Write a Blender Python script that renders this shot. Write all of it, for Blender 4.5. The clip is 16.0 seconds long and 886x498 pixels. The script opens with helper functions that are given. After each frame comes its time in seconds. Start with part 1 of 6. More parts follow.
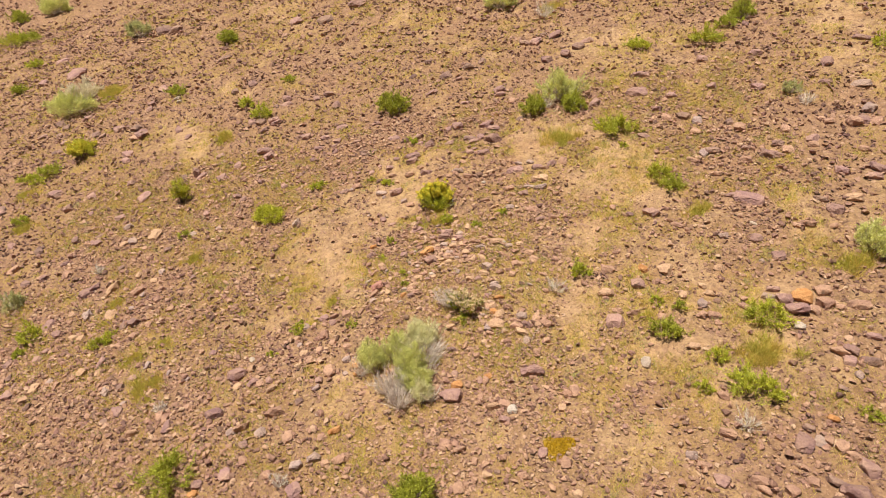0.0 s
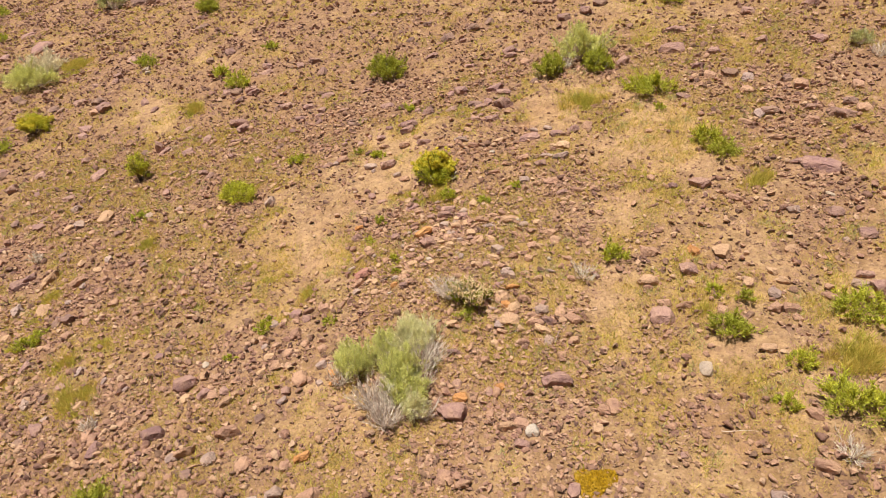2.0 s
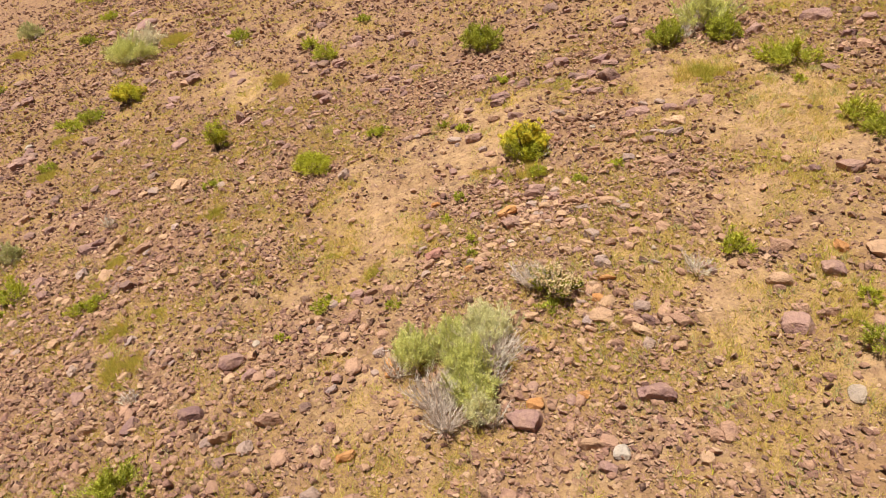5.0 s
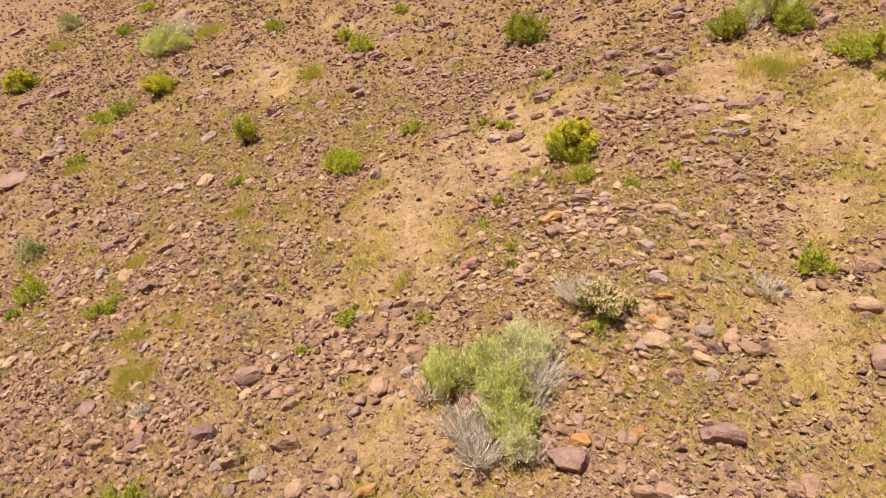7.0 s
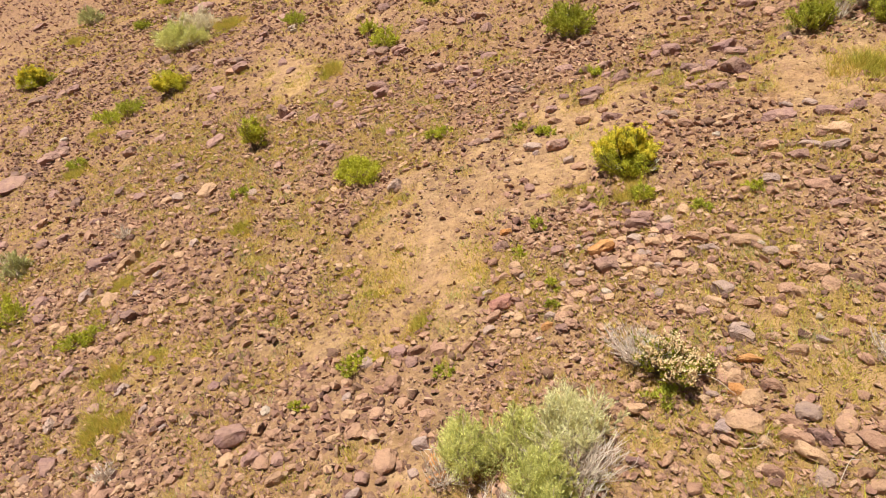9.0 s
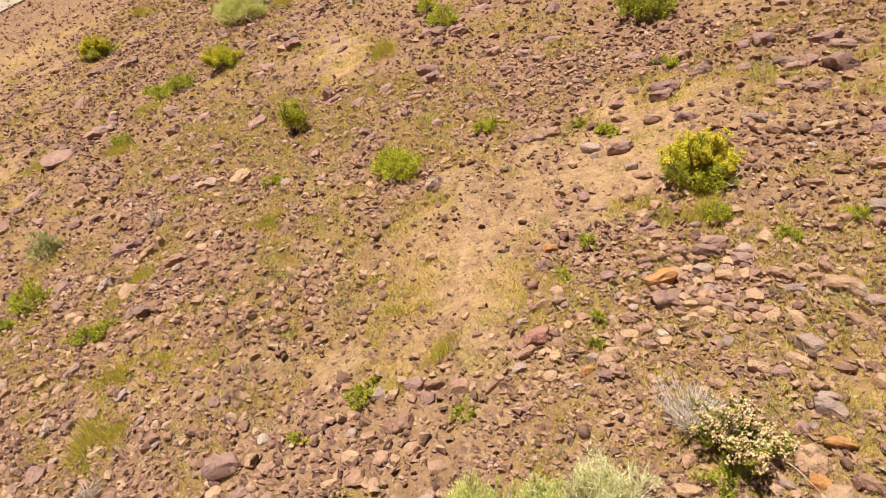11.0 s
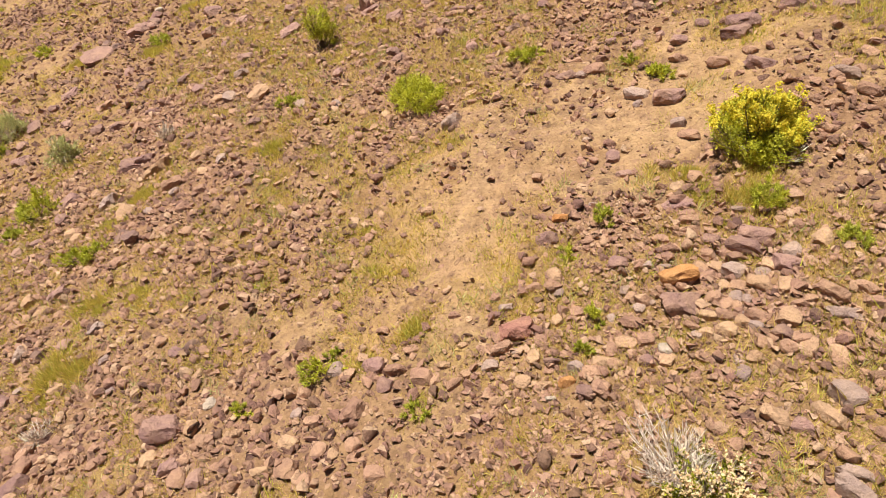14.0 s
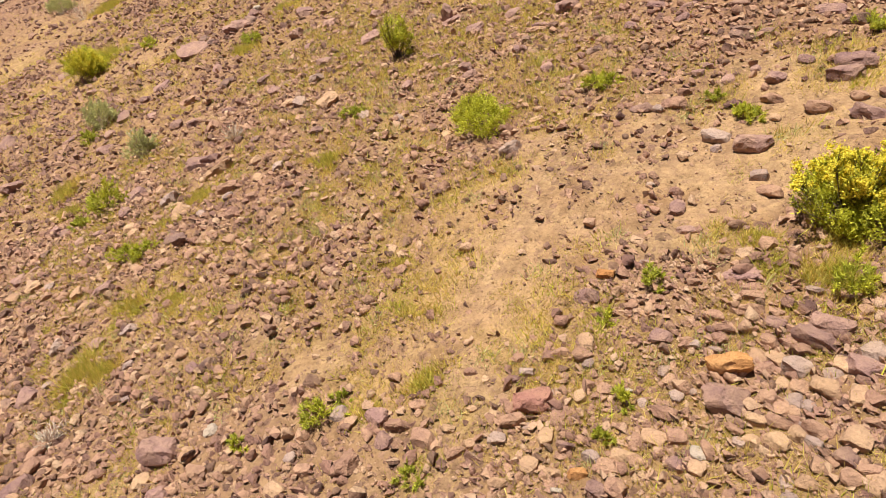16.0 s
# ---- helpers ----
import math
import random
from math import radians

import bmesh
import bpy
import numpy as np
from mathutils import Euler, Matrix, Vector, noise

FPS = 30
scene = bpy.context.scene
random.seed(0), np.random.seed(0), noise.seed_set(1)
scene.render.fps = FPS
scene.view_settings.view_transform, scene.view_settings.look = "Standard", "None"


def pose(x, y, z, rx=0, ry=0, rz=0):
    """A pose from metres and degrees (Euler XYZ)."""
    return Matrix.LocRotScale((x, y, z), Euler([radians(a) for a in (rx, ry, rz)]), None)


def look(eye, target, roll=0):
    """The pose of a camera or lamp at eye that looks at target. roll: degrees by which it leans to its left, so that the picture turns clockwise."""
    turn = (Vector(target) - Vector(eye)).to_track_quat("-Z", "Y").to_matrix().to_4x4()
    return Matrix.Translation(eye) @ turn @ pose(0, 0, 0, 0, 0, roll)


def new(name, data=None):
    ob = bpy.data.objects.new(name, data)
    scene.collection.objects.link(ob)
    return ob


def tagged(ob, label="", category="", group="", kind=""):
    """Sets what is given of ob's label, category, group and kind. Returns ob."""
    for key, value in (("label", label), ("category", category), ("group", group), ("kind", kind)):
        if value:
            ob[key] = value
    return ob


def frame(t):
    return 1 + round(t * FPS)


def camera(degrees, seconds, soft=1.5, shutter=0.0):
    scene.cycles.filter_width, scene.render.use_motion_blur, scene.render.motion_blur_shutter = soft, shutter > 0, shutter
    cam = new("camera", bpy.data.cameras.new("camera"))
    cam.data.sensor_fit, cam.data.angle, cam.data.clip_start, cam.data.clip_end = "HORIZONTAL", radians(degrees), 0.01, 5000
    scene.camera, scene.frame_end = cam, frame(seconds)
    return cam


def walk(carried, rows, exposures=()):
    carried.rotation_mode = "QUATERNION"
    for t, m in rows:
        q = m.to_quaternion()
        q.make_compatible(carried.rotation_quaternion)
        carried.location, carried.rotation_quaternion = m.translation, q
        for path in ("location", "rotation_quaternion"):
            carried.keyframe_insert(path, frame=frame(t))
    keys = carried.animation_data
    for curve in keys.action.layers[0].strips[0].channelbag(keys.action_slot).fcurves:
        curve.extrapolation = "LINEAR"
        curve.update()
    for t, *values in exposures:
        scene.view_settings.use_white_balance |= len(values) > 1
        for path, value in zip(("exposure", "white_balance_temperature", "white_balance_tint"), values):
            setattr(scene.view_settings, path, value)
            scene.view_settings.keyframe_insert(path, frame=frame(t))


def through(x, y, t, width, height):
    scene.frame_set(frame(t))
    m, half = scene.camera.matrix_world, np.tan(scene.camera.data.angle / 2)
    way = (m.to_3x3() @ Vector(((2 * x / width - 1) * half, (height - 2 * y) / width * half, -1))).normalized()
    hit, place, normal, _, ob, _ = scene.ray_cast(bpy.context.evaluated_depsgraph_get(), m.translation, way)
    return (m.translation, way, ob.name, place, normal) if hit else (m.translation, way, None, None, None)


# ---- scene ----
cam = camera(66.30, 16.0, soft=1.0)
# seconds, eye x y z in metres, turn about x y z in degrees
ROWS = [
    (0.0, 0.000, -0.000, 7.861, 65.01, -0.51, 0.00),
    (0.5, 0.017, 0.406, 7.557, 65.15, -0.50, -0.01),
    (1.0, 0.033, 0.855, 7.271, 65.17, -0.41, -0.02),
    (1.5, 0.049, 1.302, 6.999, 65.15, -0.29, 0.04),
    (2.0, 0.081, 1.721, 6.744, 65.13, -0.22, 0.37),
    (2.5, 0.114, 2.090, 6.513, 65.14, -0.11, 0.95),
    (3.0, 0.134, 2.401, 6.384, 65.17, -0.05, 1.99),
    (3.5, 0.155, 2.547, 6.296, 65.18, 0.08, 3.58),
    (4.0, 0.176, 2.601, 6.206, 65.23, 0.13, 5.42),
    (4.5, 0.194, 2.626, 6.112, 65.33, 0.18, 7.23),
    (5.0, 0.216, 2.647, 6.035, 65.34, 0.24, 9.02),
    (7.5, 0.048, 3.591, 5.821, 64.85, 0.51, 13.01),
    (8.0, -0.004, 3.925, 5.718, 64.82, 0.69, 13.93),
    (8.5, -0.054, 4.243, 5.662, 64.74, 0.80, 14.55),
    (9.0, -0.113, 4.558, 5.664, 64.67, 0.86, 15.17),
    (11.5, -0.062, 5.657, 5.549, 61.22, 0.30, 23.47),
    (12.0, -0.004, 5.825, 5.505, 58.28, 0.21, 25.11),
    (12.5, 0.062, 5.987, 5.491, 56.30, 0.08, 26.94),
    (13.0, 0.126, 6.170, 5.504, 55.35, 0.05, 28.50),
    (13.5, 0.164, 6.384, 5.524, 55.20, 0.01, 29.27),
    (14.0, 0.205, 6.637, 5.548, 55.13, -0.04, 30.38),
    (14.5, 0.245, 6.884, 5.554, 55.17, -0.06, 32.18),
    (15.0, 0.267, 7.106, 5.551, 55.22, -0.05, 34.78),
    (15.5, 0.286, 7.272, 5.554, 55.24, -0.10, 38.08),
    (16.0, 0.295, 7.321, 5.531, 55.30, -0.01, 40.30),
]
walk(cam, [(t, pose(x, y, z, rx, ry, rz)) for t, x, y, z, rx, ry, rz in ROWS],
     exposures=[(0.0, 0.62), (5.0, 0.66), (9.0, 0.72), (16.0, 0.76)])

# ---- light ----
SUN_TO = Vector((-0.25, -0.18, 0.92)).normalized()      # from the ground to the sun
world = bpy.data.worlds.new("sky")
scene.world = world
world.use_nodes = True
wn = world.node_tree
sky = wn.nodes.new("ShaderNodeTexSky")
sky.sky_type, sky.sun_disc = "NISHITA", False
sky.sun_elevation = math.asin(SUN_TO.z)
sky.sun_rotation = math.atan2(SUN_TO.x, SUN_TO.y)
wn.links.new(sky.outputs[0], wn.nodes["Background"].inputs[0])
wn.nodes["Background"].inputs[1].default_value = 0.017
sun = new("sun", bpy.data.lights.new("sun", "SUN"))
sun.data.energy, sun.data.angle, sun.data.color = 5.0, radians(0.55), (1.0, 0.985, 0.845)
sun.matrix_world = look(SUN_TO * 60, (0, 0, 0))


# ---- materials ----
def nodes_of(name):
    m = bpy.data.materials.new(name)
    m.use_nodes = True
    return m, m.node_tree, m.node_tree.nodes["Principled BSDF"]


def add(tree, kind, **inputs):
    n = tree.nodes.new(kind)
    for key, value in inputs.items():
        n.inputs[key].default_value = value
    return n


def ramp(tree, source, stops):
    n = tree.nodes.new("ShaderNodeValToRGB")
    while len(n.color_ramp.elements) < len(stops):
        n.color_ramp.elements.new(0.5)
    for e, (at, c) in zip(n.color_ramp.elements, stops):
        e.position, e.color = at, (*c, 1)
    tree.links.new(source, n.inputs[0])
    return n.outputs[0]


def mixed(tree, factor, a, b, blend="MIX"):
    n = tree.nodes.new("ShaderNodeMix")
    n.data_type, n.blend_type = "RGBA", blend
    for slot, value in ((0, factor), (6, a), (7, b)):
        if isinstance(value, (int, float)):
            n.inputs[slot].default_value = value
        elif isinstance(value, tuple):
            n.inputs[slot].default_value = (*value, 1)
        else:
            tree.links.new(value, n.inputs[slot])
    return n.outputs[2]


def noise_out(tree, where, scale, detail=4.0, rough=0.6):
    n = add(tree, "ShaderNodeTexNoise", Scale=scale, Detail=detail, Roughness=rough)
    tree.links.new(where, n.inputs["Vector"])
    return n.outputs[0]


def bump(tree, height, strength, distance, after=None, invert=False):
    n = add(tree, "ShaderNodeBump", Strength=strength, Distance=distance)
    n.invert = invert
    tree.links.new(height, n.inputs["Height"])
    if after:
        tree.links.new(after, n.inputs["Normal"])
    return n.outputs[0]


def calc(tree, op, a, b):
    n = tree.nodes.new("ShaderNodeMath")
    n.operation, n.use_clamp = op, True
    for slot, value in enumerate((a, b)):
        if isinstance(value, (int, float)):
            n.inputs[slot].default_value = value
        else:
            tree.links.new(value, n.inputs[slot])
    return n.outputs[0]


def bits(tree, where, scale, share, stops):
    """Stony crumbs in the soil: uneven cells, of which a share are stones; gives their shade, where they lie and their height."""
    cells = add(tree, "ShaderNodeTexVoronoi", Scale=scale, Randomness=1.0)
    tree.links.new(where, cells.inputs["Vector"])
    sep = tree.nodes.new("ShaderNodeSeparateColor")
    tree.links.new(cells.outputs["Color"], sep.inputs[0])
    mask = calc(tree, "MULTIPLY", calc(tree, "LESS_THAN", cells.outputs["Distance"], 0.40), calc(tree, "LESS_THAN", sep.outputs[1], share))
    dome = calc(tree, "MULTIPLY", mask, calc(tree, "SUBTRACT", 0.75, cells.outputs["Distance"]))
    return ramp(tree, sep.outputs[0], stops), mask, dome


def soil_material():
    m, t, b = nodes_of("soil")
    at = t.nodes.new("ShaderNodeNewGeometry").outputs["Position"]
    broad = noise_out(t, at, 0.55, 5)
    mid = noise_out(t, at, 3.2, 6, 0.65)
    fine = noise_out(t, at, 26, 6, 0.7)
    base = ramp(t, mid, [(0.30, (0.22, 0.114, 0.066)), (0.52, (0.33, 0.178, 0.096)), (0.72, (0.42, 0.238, 0.120))])
    rust = ramp(t, broad, [(0.38, (0.33, 0.164, 0.092)), (0.62, (0.46, 0.28, 0.125))])
    c = mixed(t, 0.45, base, rust)
    # crumbs of gravel: small cells, each of its own shade
    cells = add(t, "ShaderNodeTexVoronoi", Scale=42)
    t.links.new(at, cells.inputs["Vector"])
    sep = t.nodes.new("ShaderNodeSeparateColor")
    t.links.new(cells.outputs["Color"], sep.inputs[0])
    crumb = ramp(t, sep.outputs[0], [(0.0, (0.21, 0.125, 0.085)), (0.5, (0.36, 0.225, 0.12)), (1.0, (0.52, 0.36, 0.20))])
    amount = ramp(t, noise_out(t, at, 1.7, 5), [(0.40, (0, 0, 0)), (0.66, (0.75, 0.75, 0.75))])
    c = mixed(t, amount, c, crumb)
    pebbles = add(t, "ShaderNodeTexVoronoi", Scale=17)
    t.links.new(at, pebbles.inputs["Vector"])
    sep2 = t.nodes.new("ShaderNodeSeparateColor")
    t.links.new(pebbles.outputs["Color"], sep2.inputs[0])
    shade = ramp(t, sep2.outputs[1], [(0.0, (0.26, 0.150, 0.115)), (0.5, (0.42, 0.25, 0.15)), (1.0, (0.54, 0.35, 0.20))])
    some = ramp(t, noise_out(t, at, 0.9, 6, 0.7), [(0.38, (0, 0, 0)), (0.6, (0.7, 0.7, 0.7))])
    c = mixed(t, some, c, shade)
    # thin dry grass and lichen tint in drifts
    litter = t.nodes.new("ShaderNodeAttribute")
    litter.attribute_name = "litter"
    dry = mixed(t, 1.0, litter.outputs["Color"], ramp(t, noise_out(t, at, 5, 6, 0.7), [(0.35, (0.25, 0.25, 0.25)), (0.6, (1, 1, 1))]), "MULTIPLY")
    c = mixed(t, dry, c, mixed(t, fine, (0.29, 0.180, 0.058), (0.55, 0.36, 0.115)))
    c = mixed(t, 0.35, c, ramp(t, fine, [(0.3, (0.55, 0.5, 0.45)), (0.7, (1, 1, 1))]), "MULTIPLY")
    bare = t.nodes.new("ShaderNodeAttribute")
    bare.attribute_name = "bare"
    c = mixed(t, bare.outputs["Fac"], c, mixed(t, noise_out(t, at, 9, 6, 0.7), (0.45, 0.264, 0.155), (0.67, 0.417, 0.242)))
    rubble = t.nodes.new("ShaderNodeAttribute")
    rubble.attribute_name = "rubble"
    c = mixed(t, rubble.outputs["Fac"], c, mixed(t, noise_out(t, at, 12, 6, 0.7), (0.18, 0.091, 0.065), (0.40, 0.218, 0.134)))
    # crumbs of stone bedded in the soil, fewer on the bare places
    bent = t.nodes.new("ShaderNodeVectorMath")
    bent.operation = "MULTIPLY_ADD"
    warp = add(t, "ShaderNodeTexNoise", Scale=16.0, Detail=3.0)
    t.links.new(at, warp.inputs["Vector"])
    t.links.new(warp.outputs["Color"], bent.inputs[0])
    bent.inputs[1].default_value = (0.07, 0.07, 0.07)
    t.links.new(at, bent.inputs[2])
    less = calc(t, "SUBTRACT", 1.0, calc(t, "MULTIPLY", bare.outputs["Fac"], 1.6))
    tones = [(0.0, (0.15, 0.078, 0.066)), (0.45, (0.30, 0.160, 0.126)), (0.8, (0.46, 0.262, 0.180)), (1.0, (0.60, 0.38, 0.25))]
    shade1, mask1, dome1 = bits(t, bent.outputs[0], 10.5, 0.42, tones)
    shade2, mask2, dome2 = bits(t, bent.outputs[0], 23.0, 0.50, tones)
    c = mixed(t, calc(t, "MULTIPLY", mask2, calc(t, "MULTIPLY", less, 0.60)), c, shade2)
    c = mixed(t, calc(t, "MULTIPLY", mask1, calc(t, "MULTIPLY", less, 0.70)), c, shade1)
    patch = ramp(t, noise_out(t, at, 7.5, 5, 0.7), [(0.34, (0.60, 0.56, 0.54)), (0.56, (1.0, 1.0, 1.0)), (0.74, (1.12, 1.10, 1.06))])
    c = mixed(t, 0.8, c, patch, "MULTIPLY")
    t.links.new(c, b.inputs["Base Color"])
    b.inputs["Roughness"].default_value = 0.95
    b.inputs["Specular IOR Level"].default_value = 0.15
    n1 = bump(t, mid, 1.0, 0.10)
    n1 = bump(t, dome1, 0.9, 0.055, n1)
    n1 = bump(t, dome2, 0.9, 0.028, n1)
    n1 = bump(t, pebbles.outputs["Distance"], 0.3, 0.03, n1, True)
    n2 = bump(t, noise_out(t, at, 60, 5, 0.75), 0.8, 0.012, n1)
    n3 = bump(t, fine, 0.9, 0.02, n2)
    t.links.new(n3, b.inputs["Normal"])
    return m


def stone_material(name, stops, island):
    """Weathered stone; island: each loose piece of a joined mesh has its own shade, else each object."""
    m, t, b = nodes_of(name)
    if island:
        pick = t.nodes.new("ShaderNodeNewGeometry").outputs["Random Per Island"]
    else:
        pick = t.nodes.new("ShaderNodeObjectInfo").outputs["Random"]
    at = t.nodes.new("ShaderNodeNewGeometry").outputs["Position"]
    c = ramp(t, pick, stops)
    blotch = noise_out(t, at, 9, 5, 0.65)
    grain = noise_out(t, at, 70, 5, 0.7)
    c = mixed(t, 0.55, c, ramp(t, blotch, [(0.32, (0.50, 0.46, 0.46)), (0.66, (1.0, 0.98, 0.95))]), "MULTIPLY")
    dust = ramp(t, noise_out(t, at, 4.5, 6, 0.7), [(0.40, (0, 0, 0)), (0.66, (0.36, 0.36, 0.36))])
    c = mixed(t, dust, c, (0.58, 0.36, 0.195))
    c = mixed(t, 0.35, c, ramp(t, grain, [(0.35, (0.6, 0.57, 0.55)), (0.65, (1, 1, 1))]), "MULTIPLY")
    t.links.new(c, b.inputs["Base Color"])
    b.inputs["Roughness"].default_value = 0.85
    b.inputs["Specular IOR Level"].default_value = 0.3
    t.links.new(bump(t, grain, 0.7, 0.006, bump(t, noise_out(t, at, 26, 6, 0.7), 1.0, 0.032, bump(t, blotch, 0.7, 0.05))), b.inputs["Normal"])
    return m


def leaf_material(name, dark, light, through=0.42, rough=0.6):
    m, t, b = nodes_of(name)
    pick = t.nodes.new("ShaderNodeNewGeometry").outputs["Random Per Island"]
    c = ramp(t, pick, [(0.0, dark), (0.75, light), (1.0, tuple(min(1, v * 1.25) for v in light))])
    t.links.new(c, b.inputs["Base Color"])
    b.inputs["Roughness"].default_value = rough
    b.inputs["Specular IOR Level"].default_value = 0.25
    tr = t.nodes.new("ShaderNodeBsdfTranslucent")
    t.links.new(c, tr.inputs["Color"])
    mix = add(t, "ShaderNodeMixShader", Fac=through)
    t.links.new(b.outputs[0], mix.inputs[1])
    t.links.new(tr.outputs[0], mix.inputs[2])
    t.links.new(mix.outputs[0], t.nodes["Material Output"].inputs[0])
    return m


SOIL = soil_material()
MIXED = [(0.0, (0.17, 0.086, 0.078)), (0.25, (0.32, 0.163, 0.136)), (0.5, (0.45, 0.236, 0.182)), (0.8, (0.58, 0.325, 0.230)), (1.0, (0.68, 0.44, 0.31))]
STONES = stone_material("loose_stone", MIXED, True)
DARK_STONES = stone_material("loose_purple_stone", [(0.0, (0.19, 0.096, 0.090)), (0.5, (0.34, 0.174, 0.148)), (1.0, (0.54, 0.310, 0.220))], True)
LIGHT_STONES = stone_material("loose_pinkish_stone", [(0.0, (0.40, 0.205, 0.172)), (0.5, (0.58, 0.325, 0.245)), (1.0, (0.72, 0.46, 0.33))], True)
CLODS = stone_material("soil_clod", [(0.0, (0.44, 0.262, 0.130)), (1.0, (0.64, 0.41, 0.215))], True)
ROCK = {
    "purple": stone_material("purple_rock", [(0.0, (0.30, 0.164, 0.160)), (1.0, (0.48, 0.270, 0.252))], False),
    "brown": stone_material("brown_rock", [(0.0, (0.42, 0.225, 0.172)), (1.0, (0.60, 0.340, 0.245))], False),
    "rust": stone_material("rust_rock", [(0.0, (0.60, 0.255, 0.09)), (1.0, (0.70, 0.32, 0.115))], False),
    "grey": stone_material("grey_rock", [(0.0, (0.40, 0.268, 0.250)), (1.0, (0.55, 0.385, 0.36))], False),
    "tan": stone_material("tan_rock", [(0.0, (0.56, 0.325, 0.215)), (1.0, (0.68, 0.42, 0.275))], False),
    "white": stone_material("pale_rock", [(0.0, (0.54, 0.42, 0.36)), (1.0, (0.66, 0.54, 0.47))], False),
    "mauve": stone_material("mauve_rock", [(0.0, (0.42, 0.180, 0.155)), (1.0, (0.50, 0.225, 0.19))], False),
    "dark": stone_material("dark_rock", [(0.0, (0.24, 0.135, 0.122)), (1.0, (0.35, 0.205, 0.18))], False),
}
LEAF = {
    "sage": leaf_material("sage_leaf", (0.41, 0.41, 0.12), (0.82, 0.78, 0.315)),
    "sage_pale": leaf_material("sage_pale_leaf", (0.52, 0.48, 0.22), (0.92, 0.85, 0.52)),
    "green": leaf_material("green_leaf", (0.23, 0.25, 0.025), (0.56, 0.54, 0.08)),
    "bright": leaf_material("bright_leaf", (0.28, 0.29, 0.02), (0.68, 0.64, 0.08)),
    "grey": leaf_material("grey_leaf", (0.32, 0.32, 0.13), (0.62, 0.58, 0.27)),
    "deep": leaf_material("deep_leaf", (0.16, 0.18, 0.012), (0.42, 0.42, 0.035)),
    "grass": leaf_material("grass_blade", (0.44, 0.33, 0.06), (0.74, 0.56, 0.165)),
    "olive": leaf_material("olive_blade", (0.31, 0.28, 0.035), (0.62, 0.54, 0.115)),
    "straw": leaf_material("straw_blade", (0.46, 0.32, 0.12), (0.68, 0.52, 0.24)),
    "flower": leaf_material("yellow_flower", (0.62, 0.52, 0.035), (0.90, 0.75, 0.10)),
    "blossom": leaf_material("cream_blossom", (0.72, 0.48, 0.30), (0.88, 0.70, 0.44)),
    "moss": leaf_material("moss_mat", (0.20, 0.105, 0.004), (0.36, 0.205, 0.008), 0.1),
    "twig": leaf_material("weathered_twig", (0.36, 0.27, 0.22), (0.72, 0.59, 0.52), 0.0, 0.9),
    "bleached": leaf_material("bleached_twig", (0.62, 0.52, 0.40), (0.86, 0.78, 0.65), 0.15, 0.9),
    "blanched": leaf_material("blanched_leaf", (0.70, 0.58, 0.40), (0.86, 0.76, 0.57), 0.3, 0.9),
    "bark": leaf_material("bush_bark", (0.10, 0.07, 0.045), (0.22, 0.15, 0.095), 0.0, 0.9),
}


# ---- meshes ----
def lattice(i, j, seed):
    v = np.sin(i * 127.1 + j * 311.7 + seed * 74.7) * 43758.5453
    return v - np.floor(v)


def value_noise(x, y, seed):
    i, j = np.floor(x), np.floor(y)
    u, v = x - i, y - j
    u, v = u * u * (3 - 2 * u), v * v * (3 - 2 * v)
    return ((lattice(i, j, seed) * (1 - u) + lattice(i + 1, j, seed) * u) * (1 - v)
            + (lattice(i, j + 1, seed) * (1 - u) + lattice(i + 1, j + 1, seed) * u) * v)


def layered(x, y, size, seed, octaves=4):
    total, weight = 0.0, 1.0
    for k in range(octaves):
        total = total + weight * (value_noise(x / size, y / size, seed + k) - 0.5)
        size, weight = size * 0.47, weight * 0.52
    return total


def slope(x, y):
    """The hillside: an even slope of twenty degrees that levels out far above and far below."""
    z = 0.2196 * x + 0.2979 * y
    z = np.where(z > 12, 12 + 14 * np.tanh((z - 12) / 14), z)
    return np.where(z < -6, -6 + 8 * np.tanh((z + 6) / 8), z)


def ground(x, y):
    x, y = np.asarray(x, float), np.asarray(y, float)
    return slope(x, y) + 0.10 * layered(x, y, 2.6, 3, 3) + 0.075 * layered(x, y, 0.5, 9, 4)


def mesh_of(name, verts, faces, material, smooth=False, crease=0):
    verts, faces = np.asarray(verts, np.float32), np.asarray(faces, np.int32)
    me = bpy.data.meshes.new(name)
    n, k = faces.shape
    me.vertices.add(len(verts))
    me.vertices.foreach_set("co", verts.ravel())
    me.loops.add(n * k)
    me.loops.foreach_set("vertex_index", faces.ravel())
    me.polygons.add(n)
    me.polygons.foreach_set("loop_start", np.arange(0, n * k, k, dtype=np.int32))
    me.polygons.foreach_set("use_smooth", np.full(n, smooth))
    me.materials.append(material)
    me.update(calc_edges=True)
    if crease:
        me.set_sharp_from_angle(angle=radians(crease))
    return me


def part(name, data, parent, label=""):
    ob = new(name, data)
    ob.parent = parent
    return tagged(ob, label, kind="stuff" if name in ("tuft", "fresh_tuft", "bloom") else "")


